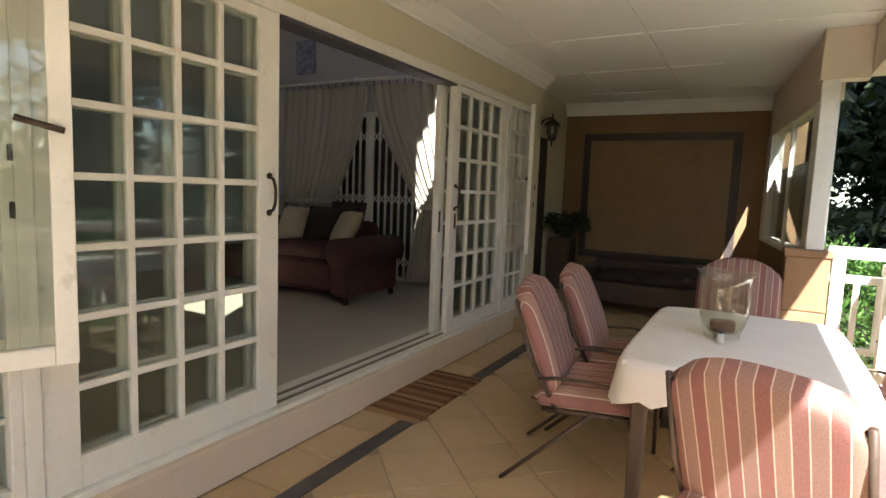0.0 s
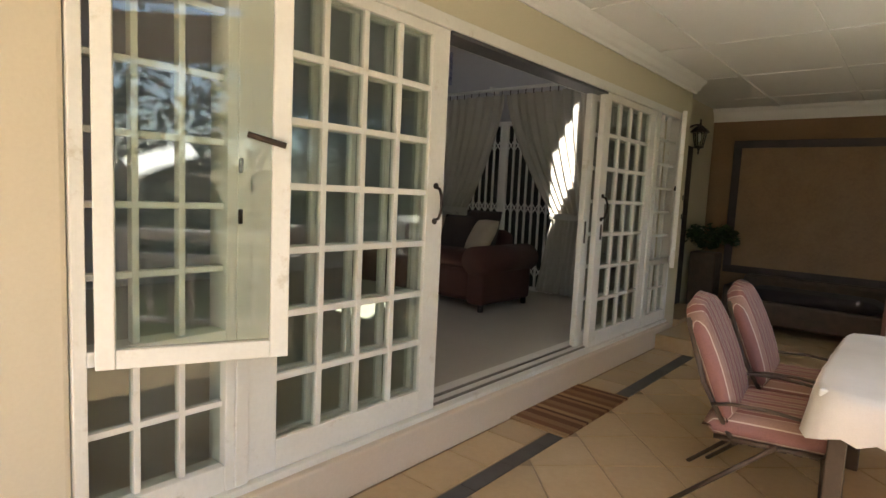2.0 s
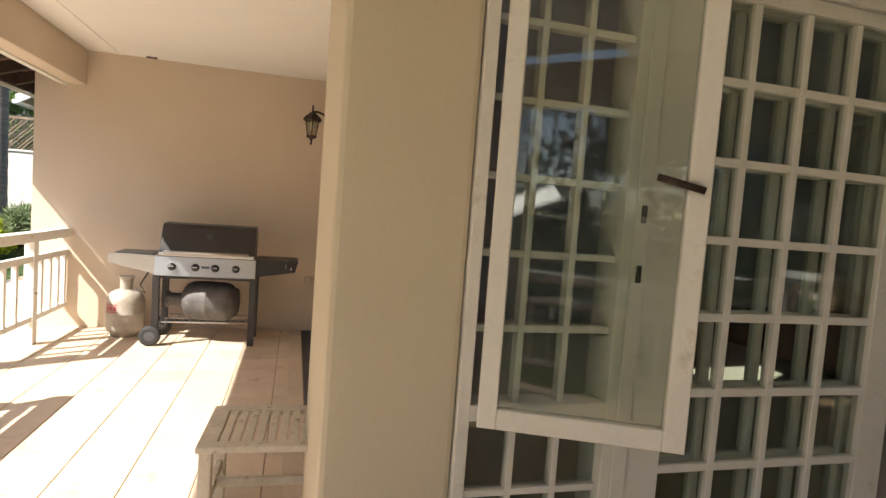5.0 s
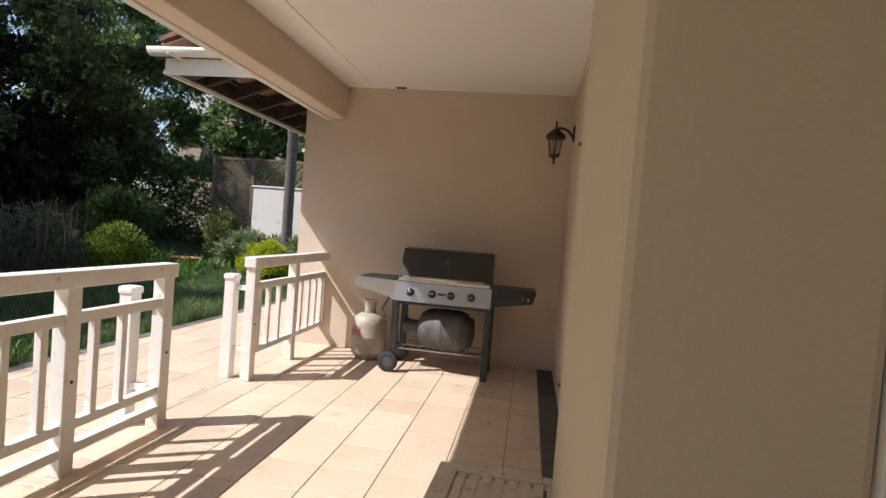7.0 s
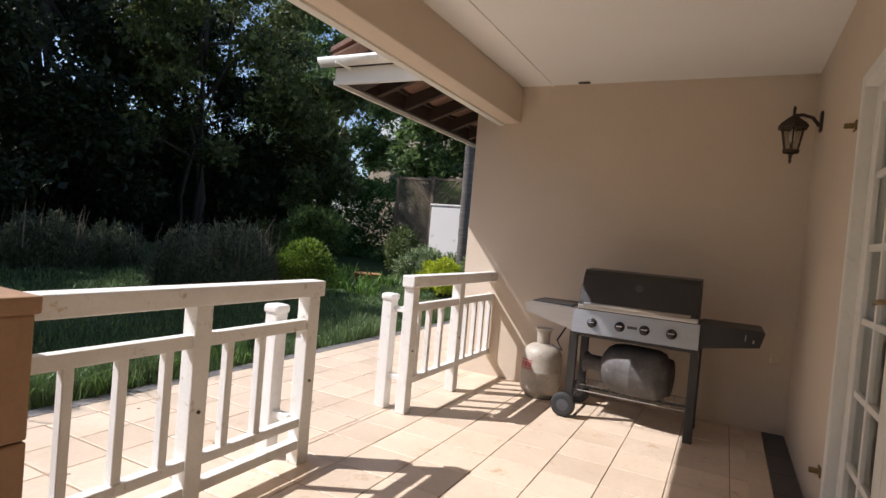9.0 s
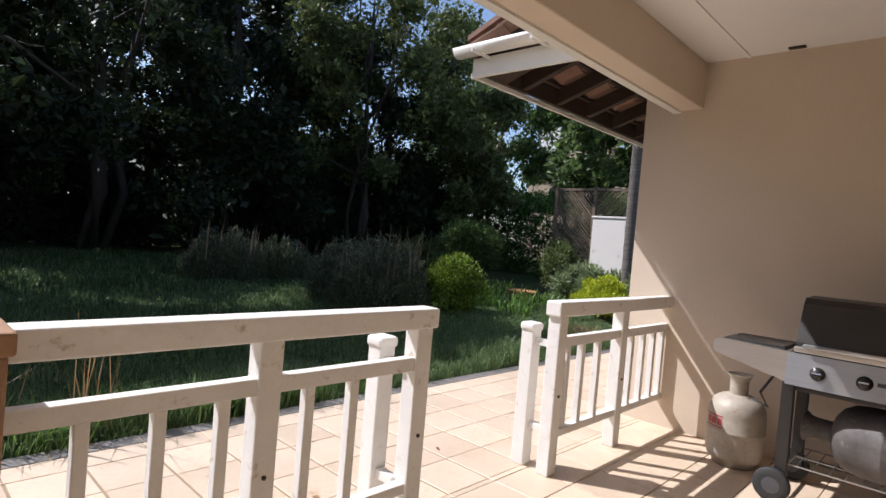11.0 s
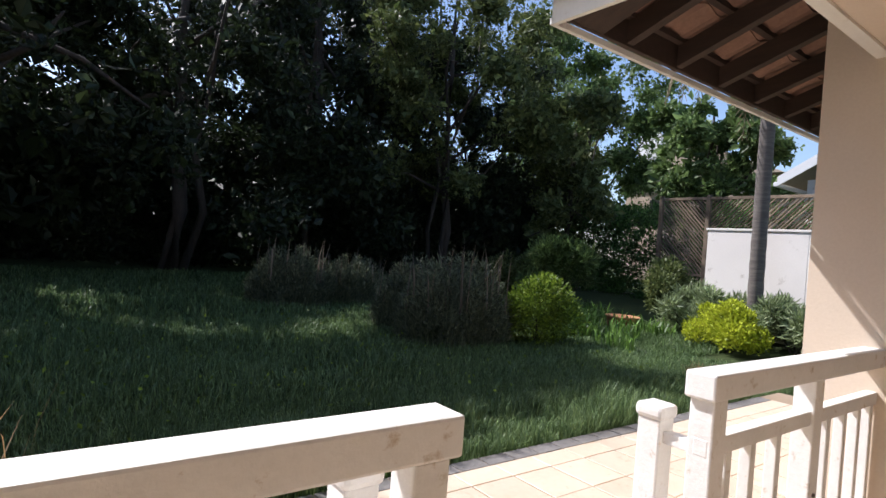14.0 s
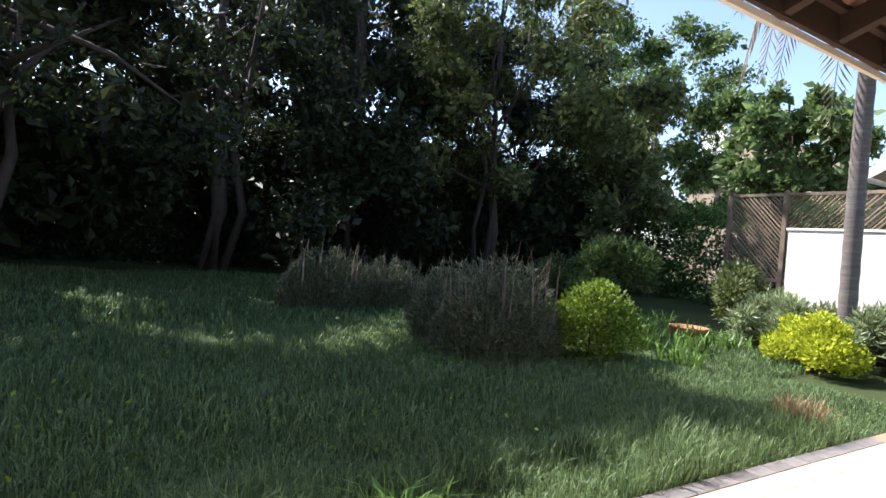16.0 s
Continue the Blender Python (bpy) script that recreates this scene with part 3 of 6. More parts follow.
grid_leaf(door_right, 3.97, 5.015, 0.230, 2.203, -1.325, 4, 7, stile=0.115, top=0.05, bottom=0.11)
pull(door_right, -1.300, 4.03, 1.33)
part("lock_plate", box((-1.304, 4.035, 1.08), (-1.299, 4.06, 1.20)), M_BRONZE, door_right)
door_right2 = thing("door_4", pose(0, 0, 0), "white sliding door pushed open behind the fixed one", "sliding door", kind="structure")
grid_leaf(door_right2, 3.90, 5.015, 0.230, 2.203, -1.405, 4, 7, stile=0.105, top=0.05, bottom=0.11)
part("lock_plate", box((-1.383, 3.925, 1.05), (-1.379, 3.95, 1.22)), M_BRONZE, door_right2)


def side_window(name, y0, y1, label, wd=0.58, swing=-32, far=False, hinge=0.04):
    w = thing(name, pose(0, 0, 0), label, "window", kind="structure")
    xf = -1.335
    part("window_frame", box((-1.40, y0, 0.228), (WX + 0.008, y0 + 0.04, 2.205), 0.004), M_WHITE, w)
    part("window_frame", box((-1.40, y1 - 0.04, 0.228), (WX + 0.008, y1, 2.205), 0.004), M_WHITE, w)
    part("transom", box((-1.39, y0 + 0.04, 0.80), (WX + 0.006, y1 - 0.04, 0.85), 0.004), M_WHITE, w)
    part("bottom_rail", box((-1.39, y0 + 0.04, 0.228), (WX + 0.004, y1 - 0.04, 0.33), 0.004), M_WHITE, w)
    a, b = y0 + 0.04, y1 - 0.04
    for k in (1, 2):
        yy = a + (b - a) * k / 3
        part("glazing_bar", box((xf - 0.02, yy - 0.011, 0.85), (xf + 0.02, yy + 0.011, 2.205), 0.003), M_WHITE, w)
        part("glazing_bar", box((xf - 0.02, yy - 0.011, 0.33), (xf + 0.02, yy + 0.011, 0.80), 0.003), M_WHITE, w)
    for k in range(1, 6):
        zz = 0.85 + (2.205 - 0.85) * k / 6
        part("glazing_bar", box((xf - 0.018, a, zz - 0.011), (xf + 0.018, b, zz + 0.011), 0.003), M_WHITE, w)
    part("glazing_bar", box((xf - 0.018, a, 0.555), (xf + 0.018, b, 0.577), 0.003), M_WHITE, w)
    for c in range(3):
        for r in range(2):
            pw = (b - a) / 3
            z0 = 0.33 if r == 0 else 0.577
            p = part("pane", box((xf - 0.0015, a + c * pw, z0), (xf + 0.0015, a + (c + 1) * pw, z0 + 0.225)), M_GLASS, w)
            p.visible_shadow = False
    # the outward-opened sash, hung on its left stile
    sash = new("sash")
    sash.parent = w
    sash.matrix_basis = pose(WX + 0.03, y1 - 0.04 if far else y0 + hinge, 0.80, 0, 0, swing)
    ht = 1.42
    part("sash_stile", box((-0.02, 0, 0), (0.02, 0.055, ht), 0.004), M_WHITE, sash)
    part("sash_stile", box((-0.02, wd - 0.06, 0), (0.02, wd, ht), 0.004), M_WHITE, sash)
    part("sash_rail", box((-0.019, 0.055, 0), (0.019, wd - 0.06, 0.06), 0.004), M_WHITE, sash)
    part("sash_rail", box((-0.019, 0.055, ht - 0.055), (0.019, wd - 0.06, ht), 0.004), M_WHITE, sash)
    g = part("pane", box((-0.002, 0.055, 0.06), (0.002, wd - 0.06, ht - 0.055)), M_GLASS, sash)
    g.visible_shadow = False
    part("window_stay", rod((0.02, wd - 0.14, 0.745), (0.03, wd - 0.02, 0.715), 0.010), M_BRONZE, sash, "dark bronze window stay", True)
    for zz in (0.62, 0.45):
        part("catch", box((-0.055, wd - 0.16, zz), (-0.045, wd - 0.145, zz + 0.05), 0.003), M_BRONZE, sash)
    return w


side_window("window_1", 0.472, 1.00, "white casement window with its sash opened outward", 0.57, -24, hinge=0.055)
side_window("window_2", 5.075, 5.66, "white casement window with its sash opened outward", 0.46, -160, True)

# glazed double door in the south wall
south_door = thing("door_5", pose(-4.16, SY + 0.05, 0, 0, 0, -90), "white glazed double door with brass handle", "glazed door", kind="structure")
part("jamb", box((-0.06, 0, 0), (0.08, 0.06, 2.15), 0.004), M_WHITE, south_door)
part("jamb", box((-0.06, 1.44, 0), (0.08, 1.50, 2.15), 0.004), M_WHITE, south_door)
part("head", box((-0.06, 0.06, 2.09), (0.08, 1.44, 2.15), 0.004), M_WHITE, south_door)
grid_leaf(south_door, 0.062, 0.75, 0.02, 2.088, 0.01, 2, 6, stile=0.11, bottom=0.14)
grid_leaf(south_door, 0.752, 1.438, 0.02, 2.088, 0.01, 2, 6, stile=0.11, bottom=0.14)
part("handle_plate", box((0.034, 0.785, 1.03), (0.042, 0.82, 1.26), 0.003), M_BRASS, south_door, "tarnished brass handle plate")
part("door_handle", pipe([(0.04, 0.80, 1.19), (0.085, 0.80, 1.19), (0.09, 0.77, 1.19), (0.085, 0.68, 1.18)], 0.009), M_BRASS, south_door, "tarnished brass lever", True)
for z in (1.985, 0.29):
    c = thing("door_catch", pose(-4.40, SY, z), "tarnished brass door catch on the plaster wall", "door catch", "brass door catches")
    part("plate", box((-0.03, -0.008, -0.025), (0.03, 0.0, 0.025), 0.003), M_BRASS, c)
    part("hook", box((-0.012, -0.05, -0.012), (0.012, -0.006, 0.012), 0.004), M_BRASS, c)

# dark door with step and end bay of the verandah
dd = thing("door_6", pose(-1.60, 6.25, 0), "dark stained timber door in the recess", "door", kind="structure")
part("leaf", box((-0.02, 0.0, 0.18), (0.02, 0.78, 2.08), 0.006), M_DOORD, dd)
part("door_panel", box((0.018, 0.10, 1.15), (0.03, 0.68, 1.95), 0.006), M_DOORD, dd)
part("door_panel", box((0.018, 0.10, 0.32), (0.03, 0.68, 1.02), 0.006), M_DOORD, dd)
st = thing("step", pose(-1.23, 5.6, 0), "low brown tiled step below the dark door", "step", kind="structure")
part("tread", box((0, -0.35, 0), (0.36, 0.75, 0.15), 0.012), M_TILE, st)
part("tread", box((-0.36, 0.36, 0.0), (-0.005, 1.4, 0.18), 0.006), M_TILE, st)

# window bay, skewed a little to the verandah
bay = thing("wall_bay", pose(0.87, 7.85, 0, 0, 0, 6), "narrow wall with a white-framed window and brown base", "wall", kind="structure")
part("wall", box((0, -2.72, 0), (0.14, 0, 0.95), 0.006), M_BROWNWALL, bay)
part("wall", box((0, -2.72, 2.15), (0.14, 0, CEIL_N), 0.006), M_WALL, bay)
part("jamb", box((-0.01, -0.32, 0.95), (0.12, 0, 2.15), 0.006), M_WHITE, bay)
part("jamb", box((-0.01, -2.72, 0.95), (0.12, -2.54, 2.15), 0.006), M_WHITE, bay)
part("window_sill", box((-0.04, -2.55, 0.95), (0.13, -0.3, 0.985), 0.005), M_WHITE, bay)
part("glazing_bar", box((0.04, -1.3, 0.985), (0.08, -1.26, 2.15), 0.004), M_WHITE, bay)
part("blind", box((0.085, -2.54, 1.0), (0.095, -0.32, 1.75)), M_CLOTH, bay, "pale roller blind half drawn")
g = part("pane", box((0.055, -2.54, 0.985), (0.059, -0.32, 2.15)), M_GLASS, bay)
g.visible_shadow = False


def pier(label, x0, y0, x1, y1, h):
    """A rendered pier of two blocks with a cap."""
    p = thing("pier", pose((x0 + x1) / 2, (y0 + y1) / 2, 0), label, "pier", "brown rendered piers", "structure")
    w, d = (x1 - x0) / 2, (y1 - y0) / 2
    part("block", box((-w, -d, 0), (w, d, h * 0.56), 0.008), M_PIER, p)
    part("block", box((-w, -d, h * 0.565), (w, d, h - 0.055), 0.008), M_PIER, p)
    part("cap", box((-w - 0.012, -d - 0.012, h - 0.055), (w + 0.012, d + 0.012, h), 0.008), M_PIER, p)
    return p


pier("brown rendered pier at the end of the white railing", -2.03, -2.36, -1.69, -2.03, 1.0)
pier2 = pier("tan rendered pier carrying a white verandah post", 1.02, 4.95, 1.30, 5.20, 1.05)
part("post", box((-0.02, -0.075, 1.05), (0.09, 0.035, 2.31), 0.006), M_WHITE, pier2, "white painted timber post")


# ---- floors ----
def clip(poly, nx, ny, d):
    """The part of a flat polygon where nx*x + ny*y <= d."""
    out = []
    for i, p in enumerate(poly):
        q = poly[(i + 1) % len(poly)]
        a, b = nx * p[0] + ny * p[1] - d, nx * q[0] + ny * q[1] - d
        if a <= 0:
            out.append(p)
        if (a < 0 < b) or (b < 0 < a):
            t = a / (a - b)
            out.append((p[0] + t * (q[0] - p[0]), p[1] + t * (q[1] - p[1])))
    return out


def tile_mesh(poly, mat, name="tile", thick=0.012):
    cx, cy = sum(p[0] for p in poly) / len(poly), sum(p[1] for p in poly) / len(poly)
    bm = bmesh.new()
    inner = [((p[0] - cx) * 0.985, (p[1] - cy) * 0.985) for p in poly]
    a = [bm.verts.new((p[0] - cx, p[1] - cy, -thick)) for p in poly]
    b = [bm.verts.new((p[0] - cx, p[1] - cy, -0.002)) for p in poly]
    c = [bm.verts.new((p[0], p[1], 0)) for p in inner]
    k = len(poly)
    for i in range(k):
        j = (i + 1) % k
        bm.faces.new((a[i], a[j], b[j], b[i]))
        bm.faces.new((b[i], b[j], c[j], c[i]))
    bm.faces.new(c)
    return finish(bm, name, mat), (cx, cy)


floor = part("floor", box((-6.24, -2.3, -0.12), (1.75, 7.95, -0.006)), M_GROUT, None, "verandah floor of sand-coloured ceramic tiles", kind="structure")
patio = part("patio", box((-9.5, -3.93, -0.12), (3.0, -2.3, -0.006)), M_GROUT, None, "sunlit patio of peach ceramic tiles", kind="structure")


def lay(parent, zone, size, gap, angle, origin, mat, name="tile", size_y=None):
    """Tiles of one size laid over a rectangle, cut at its edges."""
    x0, y0, x1, y1 = zone
    sy = size_y or size
    ca, sa = math.cos(radians(angle)), math.sin(radians(angle))
    shared = None
    span = int(max(x1 - x0, y1 - y0) / min(size, sy)) + 3
    for i in range(-span, span):
        for j in range(-span, span):
            loc = [(i * size + gap / 2, j * sy + gap / 2), ((i + 1) * size - gap / 2, j * sy + gap / 2), ((i + 1) * size - gap / 2, (j + 1) * sy - gap / 2), (i * size + gap / 2, (j + 1) * sy - gap / 2)]
            poly = [(origin[0] + u * ca - v * sa, origin[1] + u * sa + v * ca) for u, v in loc]
            if max(p[0] for p in poly) < x0 or min(p[0] for p in poly) > x1 or max(p[1] for p in poly) < y0 or min(p[1] for p in poly) > y1:
                continue
            cut = poly
            for nx, ny, d in ((1, 0, x1), (-1, 0, -x0), (0, 1, y1), (0, -1, -y0)):
                cut = clip(cut, nx, ny, d)
                if len(cut) < 3:
                    break
            if len(cut) < 3:
                continue
            area = abs(sum(cut[k][0] * cut[(k + 1) % len(cut)][1] - cut[(k + 1) % len(cut)][0] * cut[k][1] for k in range(len(cut)))) / 2
            if area < 0.003:
                continue
            if area > size * sy * 0.93 and shared is not None:
                me = shared
                c = (sum(p[0] for p in poly) / 4, sum(p[1] for p in poly) / 4)
            else:
                me, c = tile_mesh(cut, mat, name)
                if area > size * sy * 0.93:
                    shared = me
            o = new(name, me)
            o.parent = parent
            o.matrix_basis = Matrix.Translation((c[0], c[1], random.uniform(-0.0008, 0.0008)))


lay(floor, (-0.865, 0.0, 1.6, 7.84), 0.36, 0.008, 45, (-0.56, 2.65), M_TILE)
lay(floor, (-0.965, 0.0, -0.87, 5.25), 0.095, 0.004, 0, (-0.965, 0.0), M_STRIP, "strip_tile", 0.33)
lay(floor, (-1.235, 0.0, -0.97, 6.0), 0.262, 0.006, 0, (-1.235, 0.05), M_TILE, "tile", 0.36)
lay(floor, (BX, -0.005, -2.305, 0.115), 0.32, 0.005, 0, (-3.572, -1.70), M_PATIO)
lay(floor, (BX, -2.3, 1.6, -0.005), 0.32, 0.005, 0, (-3.572, -1.70), M_PATIO)
lay(floor, (BX, 0.12, -2.305, 0.268), 0.36, 0.004, 0, (-4.05, 0.12), M_STRIP, "strip_tile", 0.148)
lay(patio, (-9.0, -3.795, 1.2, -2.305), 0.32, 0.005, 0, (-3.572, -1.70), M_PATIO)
lay(patio, (-9.0, -3.93, 1.2, -3.80), 0.22, 0.010, 0, (-4.05, -3.93), M_EDGE, "edging_paver", 0.13)


# ---- railings ----
def balustrade(label, length, posts, bars, end_cap=True, at=None):
    r = thing("railing", at, label, "railing", "white verandah railings", "structure")
    part("top_rail", box((-0.02, -0.05, 0.90), (length + 0.02, 0.05, 0.984), 0.008), M_RAIL, r)
    part("middle_rail", box((0, -0.022, 0.722), (length, 0.028, 0.780), 0.005), M_RAIL, r)
    part("lower_rail", box((0, -0.022, 0.205), (length, 0.028, 0.252), 0.005), M_RAIL, r)
    for x in posts:
        part("post", box((x - 0.042, -0.04, 0), (x + 0.042, 0.04, 0.902), 0.006), M_RAIL, r)
        part("bolt", rod((x, 0.038, 0.45), (x, 0.046, 0.45), 0.008), M_BRONZE, r)
    for x in bars:
        part("baluster", box((x - 0.019, -0.018, 0.25), (x + 0.019, 0.022, 0.724), 0.004), M_RAIL, r)
    return r


# left of the gap, from the pier at x = -2.03 to x = -3.48; local x runs towards the pier
rl = balustrade("white painted timber railing beside the patio gap", 1.45, (0.045, 0.745), (0.38, 0.575, 0.885, 1.075, 1.27), at=pose(-3.485, -2.19, 0))
part("bottom_board", box((0, -0.025, 0.085), (1.45, 0.03, 0.135), 0.005), M_RAIL, rl)
rr = balustrade("white painted timber railing fixed to the plaster wall", 1.555, (0.735, 1.512), (0.04, 0.20, 0.375, 0.56, 1.03, 1.23, 1.40), at=pose(-6.045, -2.19, 0))
for x, s in ((-3.40, 1), (-4.55, -1)):
    gp = thing("gate_post", pose(x, -2.375, 0), "short white gate post with a rounded cap", "gate post", "white gate posts", "structure")
    part("post", box((-0.042, -0.042, 0), (0.042, 0.042, 0.79), 0.006), M_RAIL, gp)
    part("cap", box((-0.052, -0.052, 0.785), (0.052, 0.052, 0.835), 0.016), M_RAIL, gp)
    part("spacer", box((-0.02, 0.04, 0.71), (0.02, 0.15, 0.75), 0.004), M_RAIL, gp)
    part("spacer", box((-0.02, 0.04, 0.22), (0.02, 0.15, 0.26), 0.004), M_RAIL, gp)
re_ = balustrade("white timber railing along the verandah edge", 3.3, (0.04, 1.05, 2.1, 3.26), [0.2 + 0.16 * k for k in range(19)], at=pose(-1.69, -2.19, 0))
rn = balustrade("white timber railing at the verandah end", 0.52, (0.06,), [0.18, 0.32, 0.46], at=pose(1.30, 5.06, 0.10))
rs = balustrade("white timber railing along the verandah side", 7.1, (0.04, 1.2, 2.4, 3.6, 4.8, 6.0, 7.05), [0.2 + 0.17 * k for k in range(40)], at=pose(1.65, -2.15, 0, 0, 0, 90))

# ---- eave of the house corner ----
eave = thing("roof_eave", pose(-0.46, -0.09, 0.155), "open eave with dark rafters, clay tiles and white gutter", "roof", kind="structure")
SL = math.tan(radians(19))
part("fascia", box((-4.47, -3.25, 2.335), (-4.44, -2.28, 2.475), 0.004), M_WHITE, eave)
part("edge_board", box((-9.4, -3.262, 2.335), (-4.44, -3.235, 2.372), 0.003), M_WHITE, eave)
bm = prism([(-0.065 * math.cos(a), -0.065 * math.sin(a)) for a in [math.pi * k / 8 for k in range(9)]] + [(0.06 * math.cos(a), -0.06 * math.sin(a)) for a in [math.pi * k / 8 for k in range(9)]], "y", -3.34, -2.28)
part("gutter", moved(bm, Matrix.Translation((-4.365, 0, 2.53))), M_WHITE, eave, "white half-round gutter", True)
part("gutter_bracket", box((-4.44, -3.1, 2.45), (-4.24, -3.085, 2.47)), M_WHITE, eave)
part("gutter_bracket", box((-4.44, -2.6, 2.45), (-4.24, -2.585, 2.47)), M_WHITE, eave)
for k in range(10):
    x = -4.52 - 0.52 * k
    bm = bmesh.new()
    pr = [(-3.24, 2.372), (-2.2, 2.372 + 1.04 * SL), (-2.2, 2.50 + 1.04 * SL), (-3.24, 2.50)]
    part("rafter", prism(pr, "x", x - 0.03, x + 0.03), M_RAFTER, eave)
for k in range(4):
    y = -3.18 + 0.30 * k
    z = 2.50 + (y + 3.24) * SL
    part("batten", box((-9.4, y - 0.022, z), (-4.47, y + 0.022, z + 0.035)), M_RAFTER, eave)
for row in range(4):
    y0 = -3.30 + 0.30 * row
    z0 = 2.54 + (y0 + 3.24) * SL
    bm = bmesh.new()
    nseg = 100
    ca, cb = [], []
    for i in range(nseg + 1):
        x = -9.4 + 5.03 * i / nseg
        wv = 0.018 * math.cos(i * 2 * math.pi / 5)
        ca.append(bm.verts.new((x, y0, z0 + wv)))
        cb.append(bm.verts.new((x, y0 + 0.36, z0 + 0.36 * SL - 0.012 + wv)))
    for i in range(nseg):
        bm.faces.new((ca[i], ca[i + 1], cb[i + 1], cb[i]))
    e_ = bmesh.ops.extrude_face_region(bm, geom=bm.faces[:])
    bmesh.ops.translate(bm, vec=(0, 0, 0.014), verts=[v for v in e_["geom"] if isinstance(v, bmesh.types.BMVert)])
    part("tile_course", bm, M_ROOFT, eave, "course of wavy clay tiles")
part("tilting_board", box((-9.4, -3.232, 2.372), (-4.47, -3.20, 2.53), 0.003), M_RAFTER, eave, "dark board closing the rafter ends")
part("barge_rafter", prism([(-3.20, 2.376), (-2.28, 2.376 + 0.92 * SL), (-2.28, 2.56 + 0.92 * SL), (-3.20, 2.55)], "x", -4.80, -4.472), M_RAFTER, eave)
# roof above, closing the house
roof = prism([(-3.38, 2.76), (3.5, 5.34), (3.5, 5.44), (-3.38, 2.80)], "x", -9.8, -4.86)
part("roof_house", roof, M_ROOFT, None, "clay tiled house roof", kind="structure")
roof2 = prism([(-2.26, 2.87), (4.4, 5.52), (6.9, 5.52), (6.9, 5.62), (4.4, 5.62), (-2.26, 2.92)], "x", -4.85, -2.2)
part("roof_verandah", roof2, M_ROOFT, None, "clay tiled verandah roof", kind="structure")

# ---- verandah furniture ----
def patio_chair(at, label):
    """A steel garden chair with a striped seat and back cushion; it faces +y."""
    c = thing("patio_chair", at, label, "chair", "striped chairs round the table")
    for s in (-1, 1):
        x = s * 0.27
        part("leg", rod((x, -0.36, 0.0), (x, 0.06, 0.40), 0.011), M_CHAIR, c, "", True)
        part("leg", pipe([(x, 0.24, 0.0), (x, 0.235, 0.30), (x, 0.22, 0.40)], 0.011), M_CHAIR, c, "", True)
        part("armrest", pipe([(x, 0.22, 0.40), (x * 1.04, 0.25, 0.48), (x * 1.05, 0.20, 0.535), (x * 1.05, 0.02, 0.55), (x * 1.02, -0.12, 0.54), (x, -0.20, 0.52)], 0.008), M_CHAIR, c, "", True)
        part("back_post", pipe([(x * 0.93, -0.10, 0.36), (x * 0.93, -0.24, 0.60), (x * 0.90, -0.33, 0.88)], 0.011), M_CHAIR, c, "", True)
        part("seat_rail", rod((x * 0.93, -0.18, 0.375), (x * 0.93, 0.25, 0.40), 0.011), M_CHAIR, c, "", True)
    for k in range(7):
        y = -0.14 + 0.055 * k
        part("slat", box((-0.25, y - 0.016, 0.362 + 0.003 * k), (0.25, y + 0.016, 0.372 + 0.003 * k)), M_CHAIR, c)
    part("back_bar", rod((-0.24, -0.32, 0.86), (0.24, -0.32, 0.86), 0.011), M_CHAIR, c, "", True)
    seat = part("seat_cushion", moved(pillow(0.54, 0.52, 0.125, 14, 12, 8), pose(0, 0.03, 0.435, 3, 0, 0)), M_CUSH, c, "pink and sand striped seat cushion", True)
    # the back cushion, rounded at its upper corners
    bm = bmesh.new()
    nx_, nz_ = 14, 16
    front, back = {}, {}
    for i in range(nx_ + 1):
        for j in range(nz_ + 1):
            u, v = 2 * i / nx_ - 1, j / nz_
            half = 0.275 * (1 - 0.34 * max(0, (v - 0.74) / 0.26) ** 2.6)
            top_drop = 0.055 * abs(u) ** 3 * v
            puff = 0.045 * ((1 - abs(u) ** 8) * (1 - abs(2 * v - 1) ** 10)) ** 0.4
            h = 0.56 * v - top_drop
            front[i, j] = bm.verts.new((u * half, puff + 0.018 * math.sin(v * math.pi), h))
            back[i, j] = front[i, j] if i in (0, nx_) or j in (0, nz_) else bm.verts.new((u * half, -puff, h))
    for i in range(nx_):
        for j in range(nz_):
            bm.faces.new((front[i, j], front[i + 1, j], front[i + 1, j + 1], front[i, j + 1]))
            try:
                bm.faces.new((back[i, j], back[i, j + 1], back[i + 1, j + 1], back[i + 1, j]))
            except ValueError:
                pass
    part("back_cushion", moved(bm, pose(0, -0.13, 0.45, 22, 0, 0)), M_CUSH, c, "tall striped back cushion with rounded corners", True)
    return c


ch = patio_chair(pose(0.14, 2.83, 0, 0, 0, -84), "striped cushioned steel chair drawn up to the table")
copy_thing(ch, pose(0.16, 3.47, 0, 0, 0, -86))
near = copy_thing(ch, pose(0.95, 2.04, 0, 0, 0, -20))
near["label"] = "striped cushioned steel chair at the table's end, half in sun"
far_c = copy_thing(ch, pose(0.73, 4.42, 0, 0, 0, 180))
far_c["label"] = "striped cushioned steel chair at the table's far end"
rc = copy_thing(ch, pose(1.34, 3.35, 0, 0, 0, 95))

tb = thing("dining_table", pose(0.79, 3.08, 0), "dark-legged garden table under a white cloth", "table")
part("tabletop", box((-0.43, -0.66, 0.69), (0.43, 0.66, 0.725), 0.01), M_RAIL, tb)
for sx in (-0.36, 0.36):
    for sy in (-0.56, 0.56):
        part("leg", box((sx - 0.03, sy - 0.03, 0), (sx + 0.03, sy + 0.03, 0.69), 0.006), M_CHAIR, tb)
part("apron", box((-0.36, -0.58, 0.61), (0.36, -0.55, 0.69), 0.004), M_RAIL, tb)
part("apron", box((-0.36, 0.55, 0.61), (0.36, 0.58, 0.69), 0.004), M_RAIL, tb)

